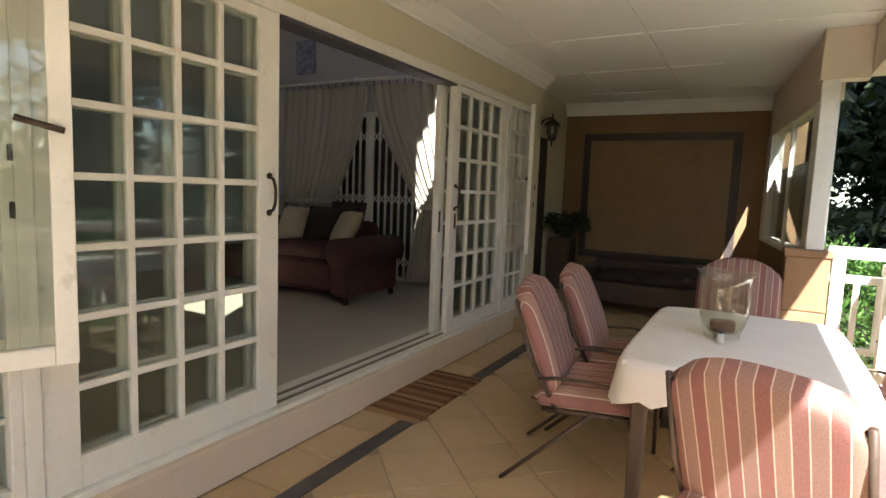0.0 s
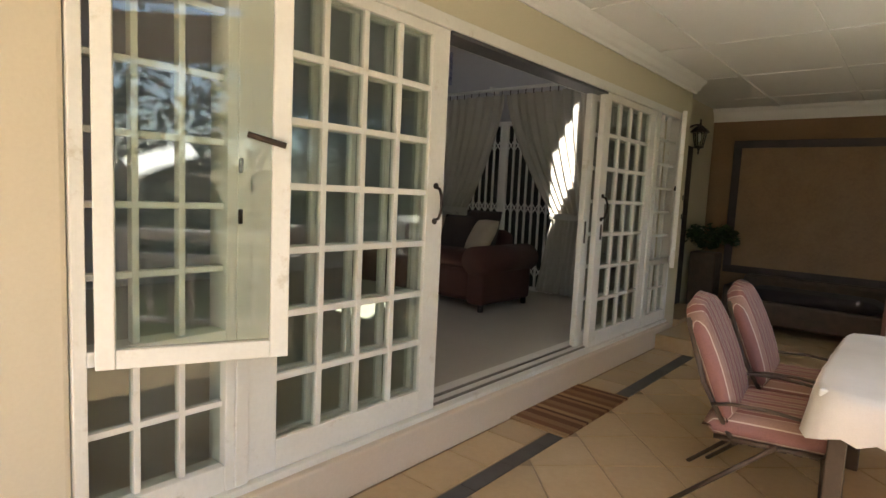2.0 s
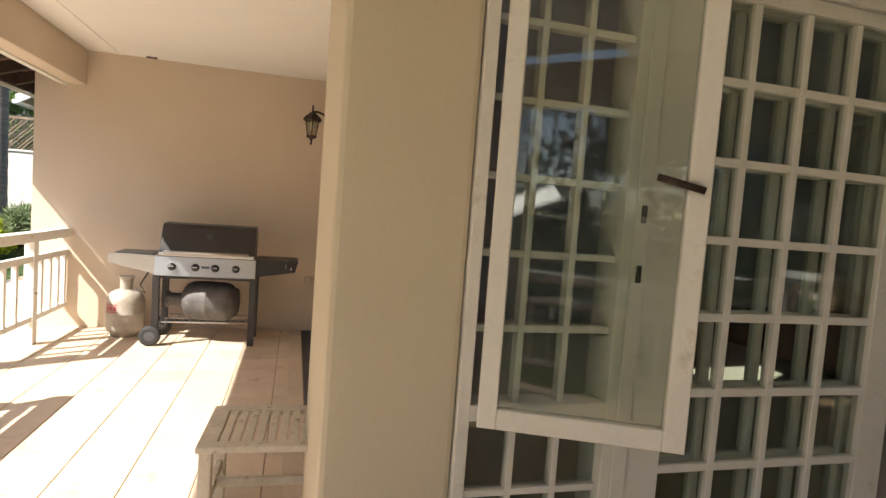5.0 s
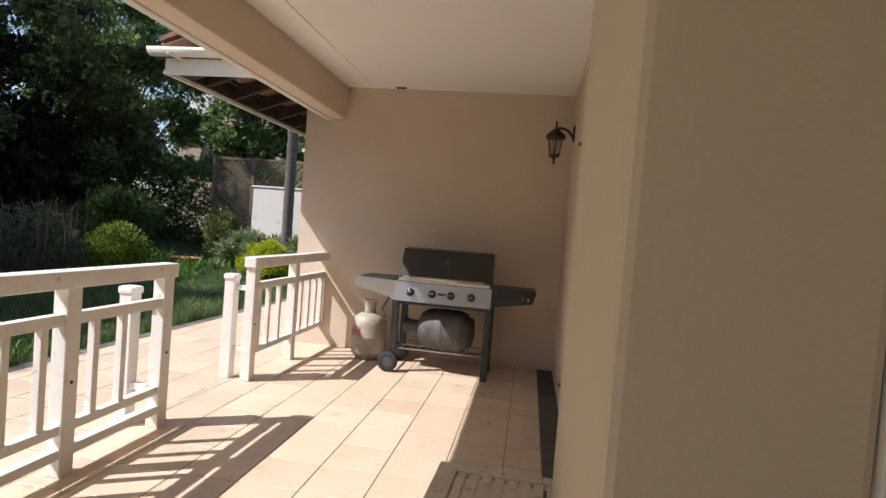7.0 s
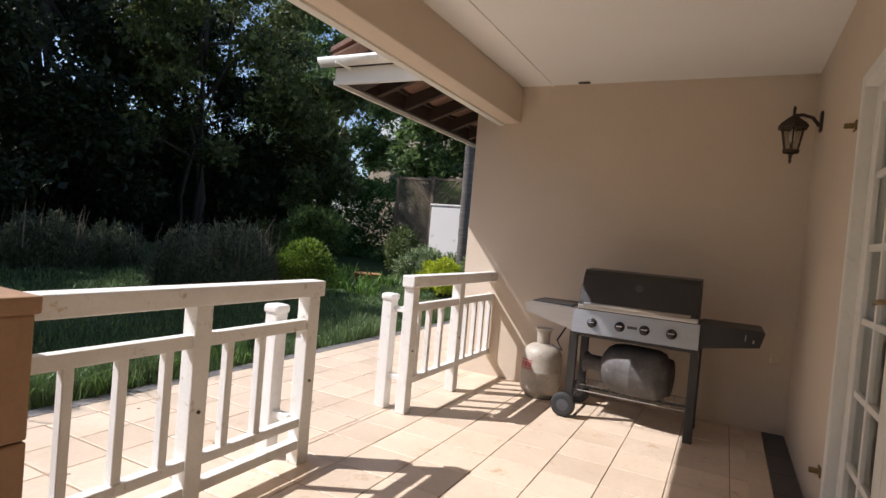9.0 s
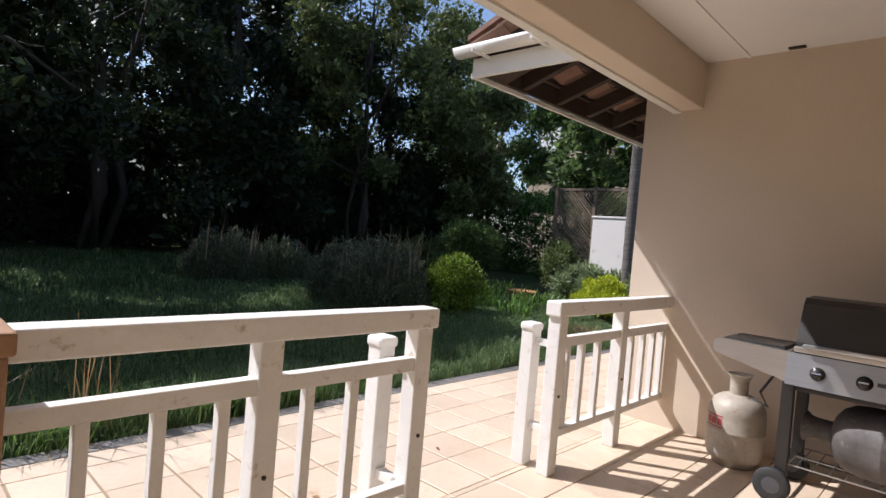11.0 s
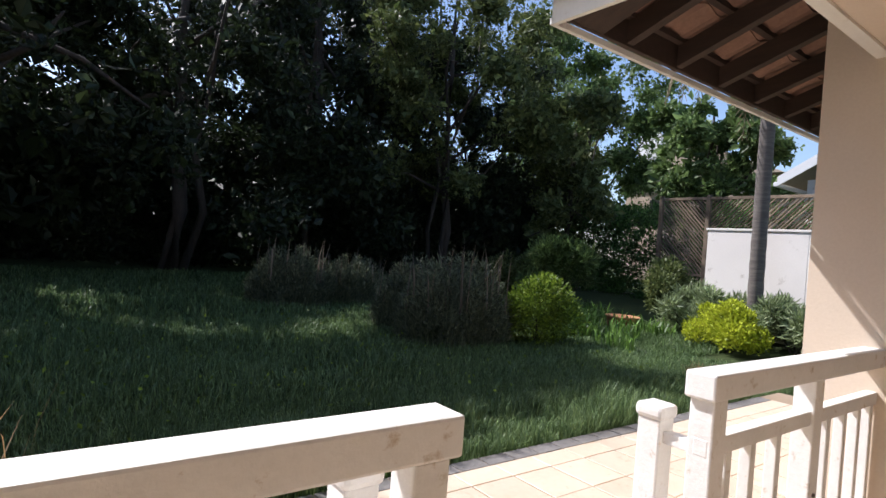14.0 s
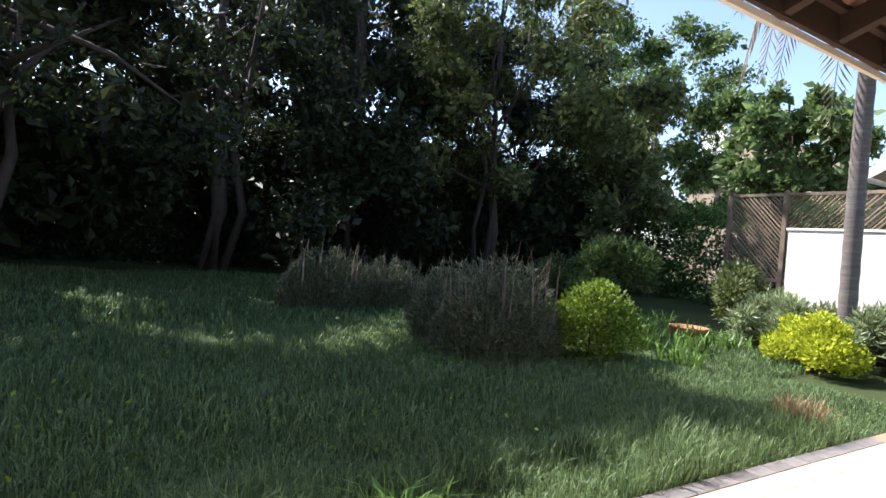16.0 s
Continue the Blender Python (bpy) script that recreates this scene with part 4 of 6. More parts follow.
# the cloth: flat on the top, hanging with folds and cut corners
bm = bmesh.new()
N, RINGS = 96, 7
def cloth_edge(a, grow):
    ca, sa = math.cos(a), math.sin(a)
    hx, hy = 0.45 + grow, 0.69 + grow
    p = 9.0
    return 1 / ((abs(ca) / hx) ** p + (abs(sa) / hy) ** p) ** (1 / p)
centre = bm.verts.new((0, 0, 0.731))
rings = []
for f in (0.4, 0.75, 0.96, 1.0):
    rings.append([bm.verts.new((math.cos(2 * math.pi * k / N) * cloth_edge(2 * math.pi * k / N, 0) * f, math.sin(2 * math.pi * k / N) * cloth_edge(2 * math.pi * k / N, 0) * f, 0.731 + (0 if f < 1 else -0.006))) for k in range(N)])
for q in range(1, RINGS):
    t_ = q / (RINGS - 1)
    ring = []
    for k in range(N):
        a = 2 * math.pi * k / N
        fold = 0.020 * t_ * math.sin(a * 17 + 1.3 * math.sin(a * 5)) + 0.008 * t_ * math.sin(a * 41)
        rad = cloth_edge(a, 0.012 + 0.02 * t_) + fold
        corner = abs(math.sin(2 * a))
        drop = (0.155 + 0.05 * corner ** 6 + 0.012 * math.sin(a * 60)) * t_
        ring.append(bm.verts.new((math.cos(a) * rad, math.sin(a) * rad, 0.725 - drop)))
    rings.append(ring)
for k in range(N):
    bm.faces.new((centre, rings[0][k], rings[0][(k + 1) % N]))
for r0, r1 in zip(rings, rings[1:]):
    for k in range(N):
        bm.faces.new((r0[k], r1[k], r1[(k + 1) % N], r0[(k + 1) % N]))
cl = thing("tablecloth", pose(0.79, 3.08, 0), "white cotton cloth with scalloped hem on the table", "tablecloth")
part("cloth", bm, M_CLOTH, cl, "", True)

vs = thing("hurricane_vase", pose(0.70, 3.05, 0.733) @ Matrix.Scale(1.22, 4), "clear glass hurricane vase with a brown candle", "vase")
prof = [(0.060, 0.0), (0.066, 0.004), (0.064, 0.02), (0.078, 0.05), (0.088, 0.09), (0.087, 0.16), (0.083, 0.21), (0.092, 0.245), (0.108, 0.26), (0.110, 0.263), (0.104, 0.262), (0.088, 0.245), (0.079, 0.21), (0.083, 0.16), (0.084, 0.09), (0.074, 0.055), (0.055, 0.026), (0.0005, 0.024)]
part("glass", lathe(prof, 36, cap=False), M_VASE, vs, "", True)
part("candle", lathe([(0.0005, 0.026), (0.045, 0.026), (0.047, 0.06), (0.042, 0.066), (0.0005, 0.062)], 20, cap=False), M_CANDLE, vs, "brown wax candle stub", True)
tg = thing("salt_shaker", pose(0.70, 2.92, 0.733), "small clear shaker with a dark top on the cloth", "shaker")
part("body", lathe([(0.014, 0), (0.018, 0.004), (0.016, 0.035), (0.012, 0.045)], 14), M_PLASTIC, tg, "", True)
part("lid", lathe([(0.0125, 0.045), (0.012, 0.055), (0.006, 0.06)], 14), M_HUB, tg, "", True)

dm = thing("doormat", pose(-1.085, 3.27, 0.001), "brown and sand striped woven doormat on the tiles", "doormat")
part("mat", box((-0.235, -0.46, 0), (0.235, 0.46, 0.014), 0.004), M_MAT, dm)

# dark couch below the panel
so2 = thing("outdoor_couch", pose(-0.25, 7.25, 0), "dark wicker couch against the brown end wall", "couch")
part("base", box((-0.75, -0.35, 0.10), (0.75, 0.40, 0.36), 0.03), M_WICKER, so2)
part("back", box((-0.75, 0.24, 0.36), (0.75, 0.42, 0.58), 0.04), M_WICKER, so2)
for s in (-1, 1):
    part("armrest", box((s * 0.75 - 0.08, -0.36, 0.10), (s * 0.75 + 0.08, 0.42, 0.50), 0.035), M_WICKER, so2)
    for yy in (-0.28, 0.34):
        part("foot", rod((s * 0.68, yy, 0), (s * 0.68, yy, 0.11), 0.025), M_CHAIR, so2)
part("seat_cushion", moved(pillow(1.30, 0.60, 0.14, 12, 8, 8), Matrix.Translation((0, -0.06, 0.42))), M_PILD, so2, "dark seat cushion", True)


def lantern(at, label):
    """An iron wall lantern; the wall is its -y side, the arm grows to +y."""
    e = thing("wall_lantern", at, label, "wall lantern", "iron wall lanterns")
    part("back_plate", box((-0.03, 0, -0.07), (0.03, 0.018, 0.07), 0.005), M_BRONZE, e)
    part("arm", pipe([(0, 0.015, -0.03), (0, 0.06, 0.03), (0, 0.12, 0.05), (0, 0.17, 0.045)], 0.012), M_BRONZE, e, "", True)
    hd = new("head", None)
    hd.parent = e
    hd.matrix_basis = Matrix.Translation((0, 0.17, 0.0))
    part("roof", lathe([(0.010, 0.085), (0.012, 0.045), (0.035, 0.03), (0.085, -0.01), (0.105, -0.035), (0.100, -0.045), (0.075, -0.04)], 6), M_BRONZE, hd)
    part("finial", lathe([(0.004, 0.08), (0.012, 0.09), (0.008, 0.105), (0.003, 0.115)], 10), M_BRONZE, hd)
    for k in range(6):
        a = k * math.pi / 3
        part("bar", rod((0.075 * math.cos(a), 0.075 * math.sin(a), -0.04), (0.045 * math.cos(a), 0.045 * math.sin(a), -0.20), 0.006, seg=6), M_BRONZE, hd)
    g_ = part("glass", lathe([(0.044, -0.20), (0.071, -0.045)], 6), M_LGLASS, hd)
    g_.visible_shadow = False
    part("bulb", lathe([(0.012, -0.05), (0.02, -0.09), (0.018, -0.13), (0.004, -0.145)], 12), M_PLASTIC, hd, "", True)
    part("base", lathe([(0.055, -0.195), (0.05, -0.215), (0.015, -0.225), (0.008, -0.26), (0.012, -0.27), (0.003, -0.29)], 10), M_BRONZE, hd)
    return e


ln = lantern(pose(-5.66, SY, 2.285, 0, 0, 180), "dark iron wall lantern with glass panes on plaster")
copy_thing(ln, pose(-1.60, 6.72, 2.25, 0, 0, -90))["label"] = "dark iron wall lantern above the dark door"

# potted fern on a pedestal
pf = thing("potted_fern", pose(-1.40, 7.3, 0), "green fern in a tall dark woven pedestal pot", "potted plant")
part("pedestal", box((-0.15, -0.15, 0), (0.15, 0.15, 0.82), 0.02), M_WICKER, pf)
rng = np.random.default_rng(5)
k = 900
a_ = rng.uniform(0, 2 * np.pi, k)
r_ = rng.uniform(0.02, 0.30, k)
cz = 0.84 + 0.28 * np.sin(np.clip(r_ / 0.30, 0, 1) * 2.6) * rng.uniform(0.5, 1.1, k)
cent = np.stack([r_ * np.cos(a_), r_ * np.sin(a_), cz], 1)
dr = np.stack([np.cos(a_ + rng.normal(0, 0.7, k)), np.sin(a_ + rng.normal(0, 0.7, k)), rng.uniform(-0.6, 0.4, k)], 1)
o = new("fronds", cards("fronds", cent, dr, rng.uniform(0.06, 0.11, k), M_FERN, rng, 3.0))
o.parent = pf

# ---- gas grill ----
gr = thing("gas_grill", pose(-5.53, -0.775, 0), "black four-burner gas grill with a steel front", "gas grill")
for yy in (-0.43, 0.41):
    for xx in (-0.20, 0.20):
        part("leg", box((xx - 0.022, yy - 0.03, 0.09 if (yy < 0) else 0.0), (xx + 0.022, yy + 0.03, 0.66), 0.004), M_BLACK, gr)
part("body", box((-0.24, -0.44, 0.62), (0.20, 0.42, 0.825), 0.008), M_BLACK, gr)
cp = part("control_panel", moved(prism([(0.20, 0.645), (0.245, 0.655), (0.215, 0.825), (0.19, 0.825)], "y", -0.445, 0.425), Matrix.Identity(4)), M_STEEL, gr, "brushed steel control panel")
for k, yy in enumerate((-0.30, -0.10, 0.07, 0.25)):
    kn = part("knob", moved(lathe([(0.034, 0), (0.036, 0.006), (0.026, 0.012), (0.024, 0.035), (0.018, 0.04)], 18), pose(0.232, yy, 0.735, 0, 79, 0)), M_BLACK, cp, "black knob with a chrome ring", True)
    part("marker", moved(box((-0.004, -0.022, 0.038), (0.004, 0.022, 0.046), 0.001), pose(0.232, yy, 0.735, 0, 79, 0)), M_CHROME, cp)
part("badge", moved(box((-0.010, -0.035, 0.0), (0.010, 0.035, 0.003), 0.002), pose(0.2315, -0.015, 0.74, 0, 79, 0)), M_HUB, cp)
hood_prof = [(0.215, 0.845), (0.205, 0.885), (0.10, 1.09), (0.06, 1.122), (-0.16, 1.13), (-0.24, 1.07), (-0.25, 0.82), (0.215, 0.82)]
hd = part("hood", prism(hood_prof, "y", -0.415, 0.405), M_BLACK, gr, "black enamelled hood")
part("hood_trim", box((0.195, -0.42, 0.832), (0.222, 0.41, 0.862), 0.006), M_STEEL, hd)
part("hood_handle", rod((0.245, -0.37, 0.872), (0.245, 0.36, 0.872), 0.012), M_STEEL, hd, "steel bar handle", True)
for yy in (-0.37, 0.36):
    part("handle_mount", rod((0.20, yy, 0.865), (0.248, yy, 0.872), 0.010), M_CHROME, hd)
part("gauge", moved(lathe([(0.03, 0), (0.032, 0.006), (0.02, 0.008)], 16), pose(0.137, 0.0, 1.02, 0, 62, 0)), M_HUB, hd)
lsh = [(-0.445, 0.825), (-0.79, 0.835), (-0.825, 0.825), (-0.83, 0.755), (-0.445, 0.66)]
part("side_shelf", prism(lsh, "x", -0.20, 0.215), M_STEEL, gr, "brushed steel side shelf")
part("shelf_inset", box((-0.17, -0.79, 0.815), (0.17, -0.47, 0.842), 0.004), M_BLACK, gr)
rsh = [(0.425, 0.835), (0.80, 0.835), (0.815, 0.825), (0.79, 0.725), (0.425, 0.665)]
part("side_shelf", prism(rsh, "x", -0.20, 0.205), M_BLACK, gr, "black side shelf")
part("shelf_hook", box((0.205, 0.70, 0.76), (0.21, 0.705, 0.80)), M_CHROME, gr)
part("shelf_hook", box((0.205, 0.745, 0.75), (0.21, 0.755, 0.77)), M_CHROME, gr)
for yy in (-0.46,):
    for xx in (-0.24, 0.24):
        wh = part("wheel", moved(lathe([(0.058, -0.02), (0.085, -0.02), (0.092, -0.012), (0.092, 0.012), (0.085, 0.02), (0.058, 0.02)], 28), pose(xx, yy, 0.092, 0, 90, 0)), M_RUBBER, gr, "black wheel with a grey hub", True)
        part("hub", moved(lathe([(0.012, -0.022), (0.060, -0.018), (0.060, 0.018), (0.012, 0.024)], 24), pose(xx, yy, 0.092, 0, 90, 0)), M_HUB, wh, "grey plastic hub")
part("axle", rod((-0.24, -0.46, 0.092), (0.24, -0.46, 0.092), 0.01), M_WIRE, gr)
part("lower_bar", box((-0.20, -0.43, 0.145), (-0.18, 0.41, 0.165)), M_BLACK, gr)
rk = part("rack_frame", pipe([(-0.2, -0.40, 0.215), (0.2, -0.40, 0.215), (0.2, 0.38, 0.215), (-0.2, 0.38, 0.215), (-0.2, -0.40, 0.215)], 0.005, 6), M_WIRE, gr, "wire bottom rack")
for k in range(11):
    yy = -0.36 + 0.072 * k
    part("rack_wire", rod((-0.2, yy, 0.215), (0.2, yy, 0.215), 0.003, seg=6), M_WIRE, rk)
part("rack_wire", rod((0.0, -0.40, 0.212), (0.0, 0.38, 0.212), 0.004, seg=6), M_WIRE, rk)
part("gas_hose", pipe([(-0.10, -0.44, 0.66), (-0.08, -0.56, 0.64), (-0.04, -0.62, 0.52), (-0.06, -0.58, 0.44), (-0.05, -0.66, 0.47)], 0.008, 8), M_RUBBER, gr, "", True)


def gas_bottle(at, label, mat, band):
    g_ = thing("gas_bottle", at, label, "gas bottle", "gas bottles by the grill")
    part("body", lathe([(0.112, 0.0), (0.118, 0.03), (0.140, 0.042), (0.154, 0.08), (0.157, 0.15), (0.1575, 0.200), (0.1595, 0.204), (0.1595, 0.210), (0.1575, 0.214), (0.156, 0.30), (0.148, 0.345), (0.126, 0.382), (0.092, 0.405), (0.055, 0.415), (0.03, 0.418)], 36), mat, g_, "", True)
    ring = lathe([(0.050, 0.405), (0.050, 0.49), (0.056, 0.515), (0.068, 0.528), (0.070, 0.533), (0.064, 0.533), (0.052, 0.518), (0.046, 0.49), (0.046, 0.405)], 36, cap=False)
    gap = [f for f in ring.faces if 0.45 < f.calc_center_median().z < 0.50 and abs(math.atan2(f.calc_center_median().y, f.calc_center_median().x) + 0.5) < 0.55]
    bmesh.ops.delete(ring, geom=gap, context="FACES")
    part("collar", ring, mat, g_, "open valve collar with a hand gap", True)
    part("valve", lathe([(0.018, 0.40), (0.02, 0.44), (0.012, 0.45), (0.012, 0.48), (0.02, 0.485), (0.02, 0.50)], 12), M_BRASS, g_, "brass valve", True)
    if band:
        bm_ = bmesh.new()
        for a0, a1, z0, z1 in ((-0.55, 0.25, 0.225, 0.233), (-0.55, 0.25, 0.289, 0.297), (-0.45, -0.25, 0.242, 0.28), (-0.2, 0.0, 0.242, 0.28), (0.05, 0.22, 0.242, 0.28)):
            for k in range(4):
                b0, b1 = a0 + (a1 - a0) * k / 4, a0 + (a1 - a0) * (k + 1) / 4
                vs_ = [bm_.verts.new((0.1590 * math.cos(a), 0.1590 * math.sin(a), z)) for a, z in ((b0, z0), (b1, z0), (b1, z1), (b0, z1))]
                bm_.faces.new(vs_)
        part("print_bar", bm_, band, g_, "worn red printed bars")
    return g_


gas_bottle(pose(-5.72, -1.55, 0, 0, 0, -25) @ Matrix.Scale(1.08, 4), "scuffed cream gas bottle with worn red print", M_GASW, M_RED)
gas_bottle(pose(-5.47, -0.515, 0.395, 0, -90, 82) @ Matrix.Scale(1.2, 4), "scuffed grey gas bottle lying on the rack", M_GASG, None)

sk = thing("wall_socket", pose(BX, 0.16, 0.56), "small cream socket box on the plaster wall", "socket")
part("box", box((0, -0.032, -0.032), (0.030, 0.032, 0.04), 0.006), M_WALL, sk)
part("cover", box((0.030, -0.025, -0.025), (0.036, 0.025, 0.033), 0.003), M_WALL, sk)
sp = thing("ceiling_eye", pose(-5.98, -1.47, CEIL), "small dark metal eye at the ceiling edge", "ceiling hook")
part("plate", box((-0.02, -0.05, -0.012), (0.02, 0.05, 0), 0.004), M_BRONZE, sp)

# ---- slatted stool ----
stl = thing("slatted_stool", pose(-2.21, -0.075, 0, 0, 0, 88), "weathered whitewashed wooden stool with a slatted top", "stool")
part("frame_board", box((-0.25, -0.23, 0.425), (0.25, -0.17, 0.45), 0.004), M_TEAKP, stl)
part("frame_board", box((-0.25, 0.17, 0.425), (0.25, 0.23, 0.45), 0.004), M_TEAKP, stl)
part("frame_board", box((-0.25, -0.17, 0.425), (-0.18, 0.17, 0.449), 0.004), M_TEAKP, stl)
part("frame_board", box((0.18, -0.17, 0.425), (0.25, 0.17, 0.449), 0.004), M_TEAKP, stl)
for k in range(8):
    x = -0.157 + 0.045 * k
    part("slat", box((x - 0.016, -0.17, 0.428), (x + 0.016, 0.17, 0.446), 0.003), M_TEAKP, stl)
for sx in (-1, 1):
    for sy in (-1, 1):
        part("leg", box((sx * 0.215 - 0.024, sy * 0.195 - 0.024, 0), (sx * 0.215 + 0.024, sy * 0.195 + 0.024, 0.425), 0.004), M_TEAKP, stl)
    part("stretcher", box((sx * 0.215 - 0.012, -0.18, 0.17), (sx * 0.215 + 0.012, 0.18, 0.22), 0.003), M_TEAKP, stl)
    part("apron", box((sx * 0.215 - 0.012, -0.18, 0.36), (sx * 0.215 + 0.012, 0.18, 0.425), 0.003), M_TEAKP, stl)
part("stretcher", box((-0.2, -0.012, 0.18), (0.2, 0.012, 0.22), 0.003), M_TEAKP, stl)

# ---- living room ----
def curtain(at, label, w_top, w_tie, tie_side, h, tie_z):
    """A pleated curtain hanging from its top edge, gathered to one side by a tie."""
    bm = bmesh.new()
    nu, nv = 90, 30
    g_ = {}
    for j in range(nv + 1):
        v = j / nv
        z = h * (1 - v)
        if z > tie_z:
            s = ((h - z) / (h - tie_z)) ** 1.5
            w = w_top + (w_tie - w_top) * s
        else:
            s = (tie_z - z) / tie_z
            w = w_tie * (1 + 0.25 * s)
        for i in range(nu + 1):
            u = i / nu
            x = u * w if tie_side < 0 else w_top - (1 - u) * w
            dep = 0.035 * math.sin(u * 2 * math.pi * 11 + 0.8 * math.sin(v * 3 + u * 4)) + 0.012 * math.sin(u * 50 + v * 5)
            g_[i, j] = bm.verts.new((x, dep, z))
    for i in range(nu):
        for j in range(nv):
            bm.faces.new((g_[i, j], g_[i + 1, j], g_[i + 1, j + 1], g_[i, j + 1]))
    c = thing("curtain", at, label, "curtain", "living room curtains")
    part("cloth", bm, M_CURT, c, "", True)
    for k in range(0, 12):
        part("curtain_hook", rod((w_top * (k + 0.5) / 12, 0, h - 0.01), (w_top * (k + 0.5) / 12, 0, h + 0.05), 0.006, seg=6), M_BRONZE, c)
    xt = w_tie / 2 if tie_side < 0 else w_top - w_tie / 2
    part("tie", moved(lathe([(w_tie * 0.52, -0.035), (w_tie * 0.54, 0), (w_tie * 0.52, 0.035)], 20, cap=False), Matrix.Translation((xt, 0, tie_z)) @ Matrix.Diagonal((1, 0.35, 1, 1))), M_CURT, c)
    return c


curtain(pose(-5.12, 5.98, 0.22), "beige pleated curtain tied back to one side", 1.50, 0.95, -1, 2.46, 0.95)
curtain(pose(-3.61, 5.98, 0.22), "beige pleated curtain tied back beside the glazed door", 1.38, 0.62, 1, 2.46, 0.95)
cr = thing("curtain_rail", pose(0, 5.98, 2.75), "white curtain rail on the living room wall", "curtain rail")
part("pole", rod((-5.9, 0, 0), (-2.05, 0, 0), 0.022), M_WHITE, cr, "", True)
for x in (-5.8, -3.87, -2.12):
    part("bracket", box((x - 0.02, 0, -0.02), (x + 0.02, 0.17, 0.05)), M_WHITE, cr)
gd = thing("security_gate", pose(-4.40, 6.06, 0.2), "white trellis security gate in front of a glazed door", "security gate")
part("frame", box((-0.03, -0.02, 0), (0.03, 0.02, 2.15)), M_WHITE, gd)
part("frame", box((1.57, -0.02, 0), (1.63, 0.02, 2.15)), M_WHITE, gd)
part("track", box((0, -0.02, 2.1), (1.6, 0.02, 2.15)), M_WHITE, gd)
part("track", box((0, -0.02, 0), (1.6, 0.02, 0.04)), M_WHITE, gd)
part("meeting_post", box((0.72, -0.025, 0.04), (0.80, 0.025, 2.1)), M_WHITE, gd)
for k in range(15):
    x = 0.06 + 0.105 * k
    part("upright", box((x - 0.011, -0.012, 0.04), (x + 0.011, 0.012, 2.1)), M_WHITE, gd)
    for z0 in (0.18, 0.98, 1.78):
        part("cross_bar", rod((x, 0.014, z0), (x + 0.105, 0.014, z0 + 0.15), 0.008, seg=6), M_WHITE, gd)
        part("cross_bar", rod((x, -0.014, z0 + 0.15), (x + 0.105, -0.014, z0), 0.008, seg=6), M_WHITE, gd)
# Plain black sheet: the dark behind the gate is put in as colour.
part("dark_backing", box((0.0, 0.075, 0.04), (1.6, 0.088, 2.1)), M_BLACK, gd, "black sheet for the dark of the glazed door behind the gate")
art = thing("wall_picture", pose(-4.85, 6.14, 2.92), "small blue and white picture on the wall", "picture")
part("canvas", box((-0.17, -0.03, 0), (0.17, 0, 0.46), 0.004), M_ART, art)
so = thing("sofa", pose(-3.30, 4.85, 0.2), "dark red-brown upholstered sofa with rolled arms", "sofa")
part("base", box((-0.55, -0.35, 0.07), (0.52, 0.42, 0.42), 0.05), M_SOFA, so)
part("back", box((-1.2, 0.22, 0.10), (0.40, 0.46, 0.80), 0.09), M_SOFA, so, "", True)
part("base_left", box((-1.6, -0.35, 0.07), (-0.55, 0.42, 0.42), 0.05), M_SOFA, so)
part("armrest", moved(prism([(0.42 + 0.2 + 0.17 * math.cos(a) - 0.08, 0.52 + 0.15 * math.sin(a)) for a in [math.pi * 2 * k / 20 for k in range(20)]], "y", -0.48, 0.46), Matrix.Identity(4)), M_SOFA, so, "rolled armrest", True)
part("arm_panel", box((0.42, -0.46, 0.07), (0.64, 0.44, 0.56), 0.04), M_SOFA, so)
part("foot", rod((0.58, -0.40, 0), (0.58, -0.40, 0.08), 0.03), M_DOORD, so)
part("foot", rod((0.58, 0.40, 0), (0.58, 0.40, 0.08), 0.03), M_DOORD, so)
part("seat_cushion", moved(pillow(0.95, 0.66, 0.18, 10, 10, 6), Matrix.Translation((-0.08, -0.08, 0.50))), M_SOFA, so, "", True)
for nm, x, y, z, rx, rz, mt, lb in (("c", 0.22, 0.02, 0.72, 62, -28, M_PILW, "cream scatter cushion on the sofa"), ("c", -0.12, 0.06, 0.74, 66, 10, M_PILD, "dark scatter cushion on the sofa"),
                                    ("c", 0.10, 0.18, 0.80, 72, 6, M_PILD, "dark scatter cushion on the sofa"), ("c", -0.55, 0.06, 0.72, 66, 5, M_PILW, "cream scatter cushion on the sofa")):
    cu = part("scatter_cushion", moved(pillow(0.46, 0.44, 0.16, 10, 10, 3), pose(0, 0, 0)), mt, None, lb, True, at=pose(-3.30 + x, 4.85 + y, 0.2 + z, rx, 0, rz))
    tagged(cu, "", "cushion", "scatter cushions")

# ---- ground ----
nx = ny = 90
gx = np.concatenate([[-900, -300, -120, -70], np.linspace(-45, 25, nx), [60, 120, 300, 900]])
gy = np.concatenate([[-900, -300, -120, -70], np.linspace(-45, 25, ny), [60, 120, 300, 900]])
X, Y = np.meshgrid(gx, gy, indexing="ij")
Z = np.where((Y > -3.75), -0.10, ground_z(X, Y))
V = np.stack([X, Y, Z], -1).reshape(-1, 3)
k_ = len(gy)
F = [(i * k_ + j, (i + 1) * k_ + j, (i + 1) * k_ + j + 1, i * k_ + j + 1) for i in range(len(gx) - 1) for j in range(k_ - 1)]
me = bpy.data.meshes.new("ground")
me.from_pydata(V.tolist(), [], F)
me.materials.append(M_GROUND)
tagged(new("ground", me), "dark grassy garden ground", "ground", kind="structure")

# ---- garden ----
rng = np.random.default_rng(11)


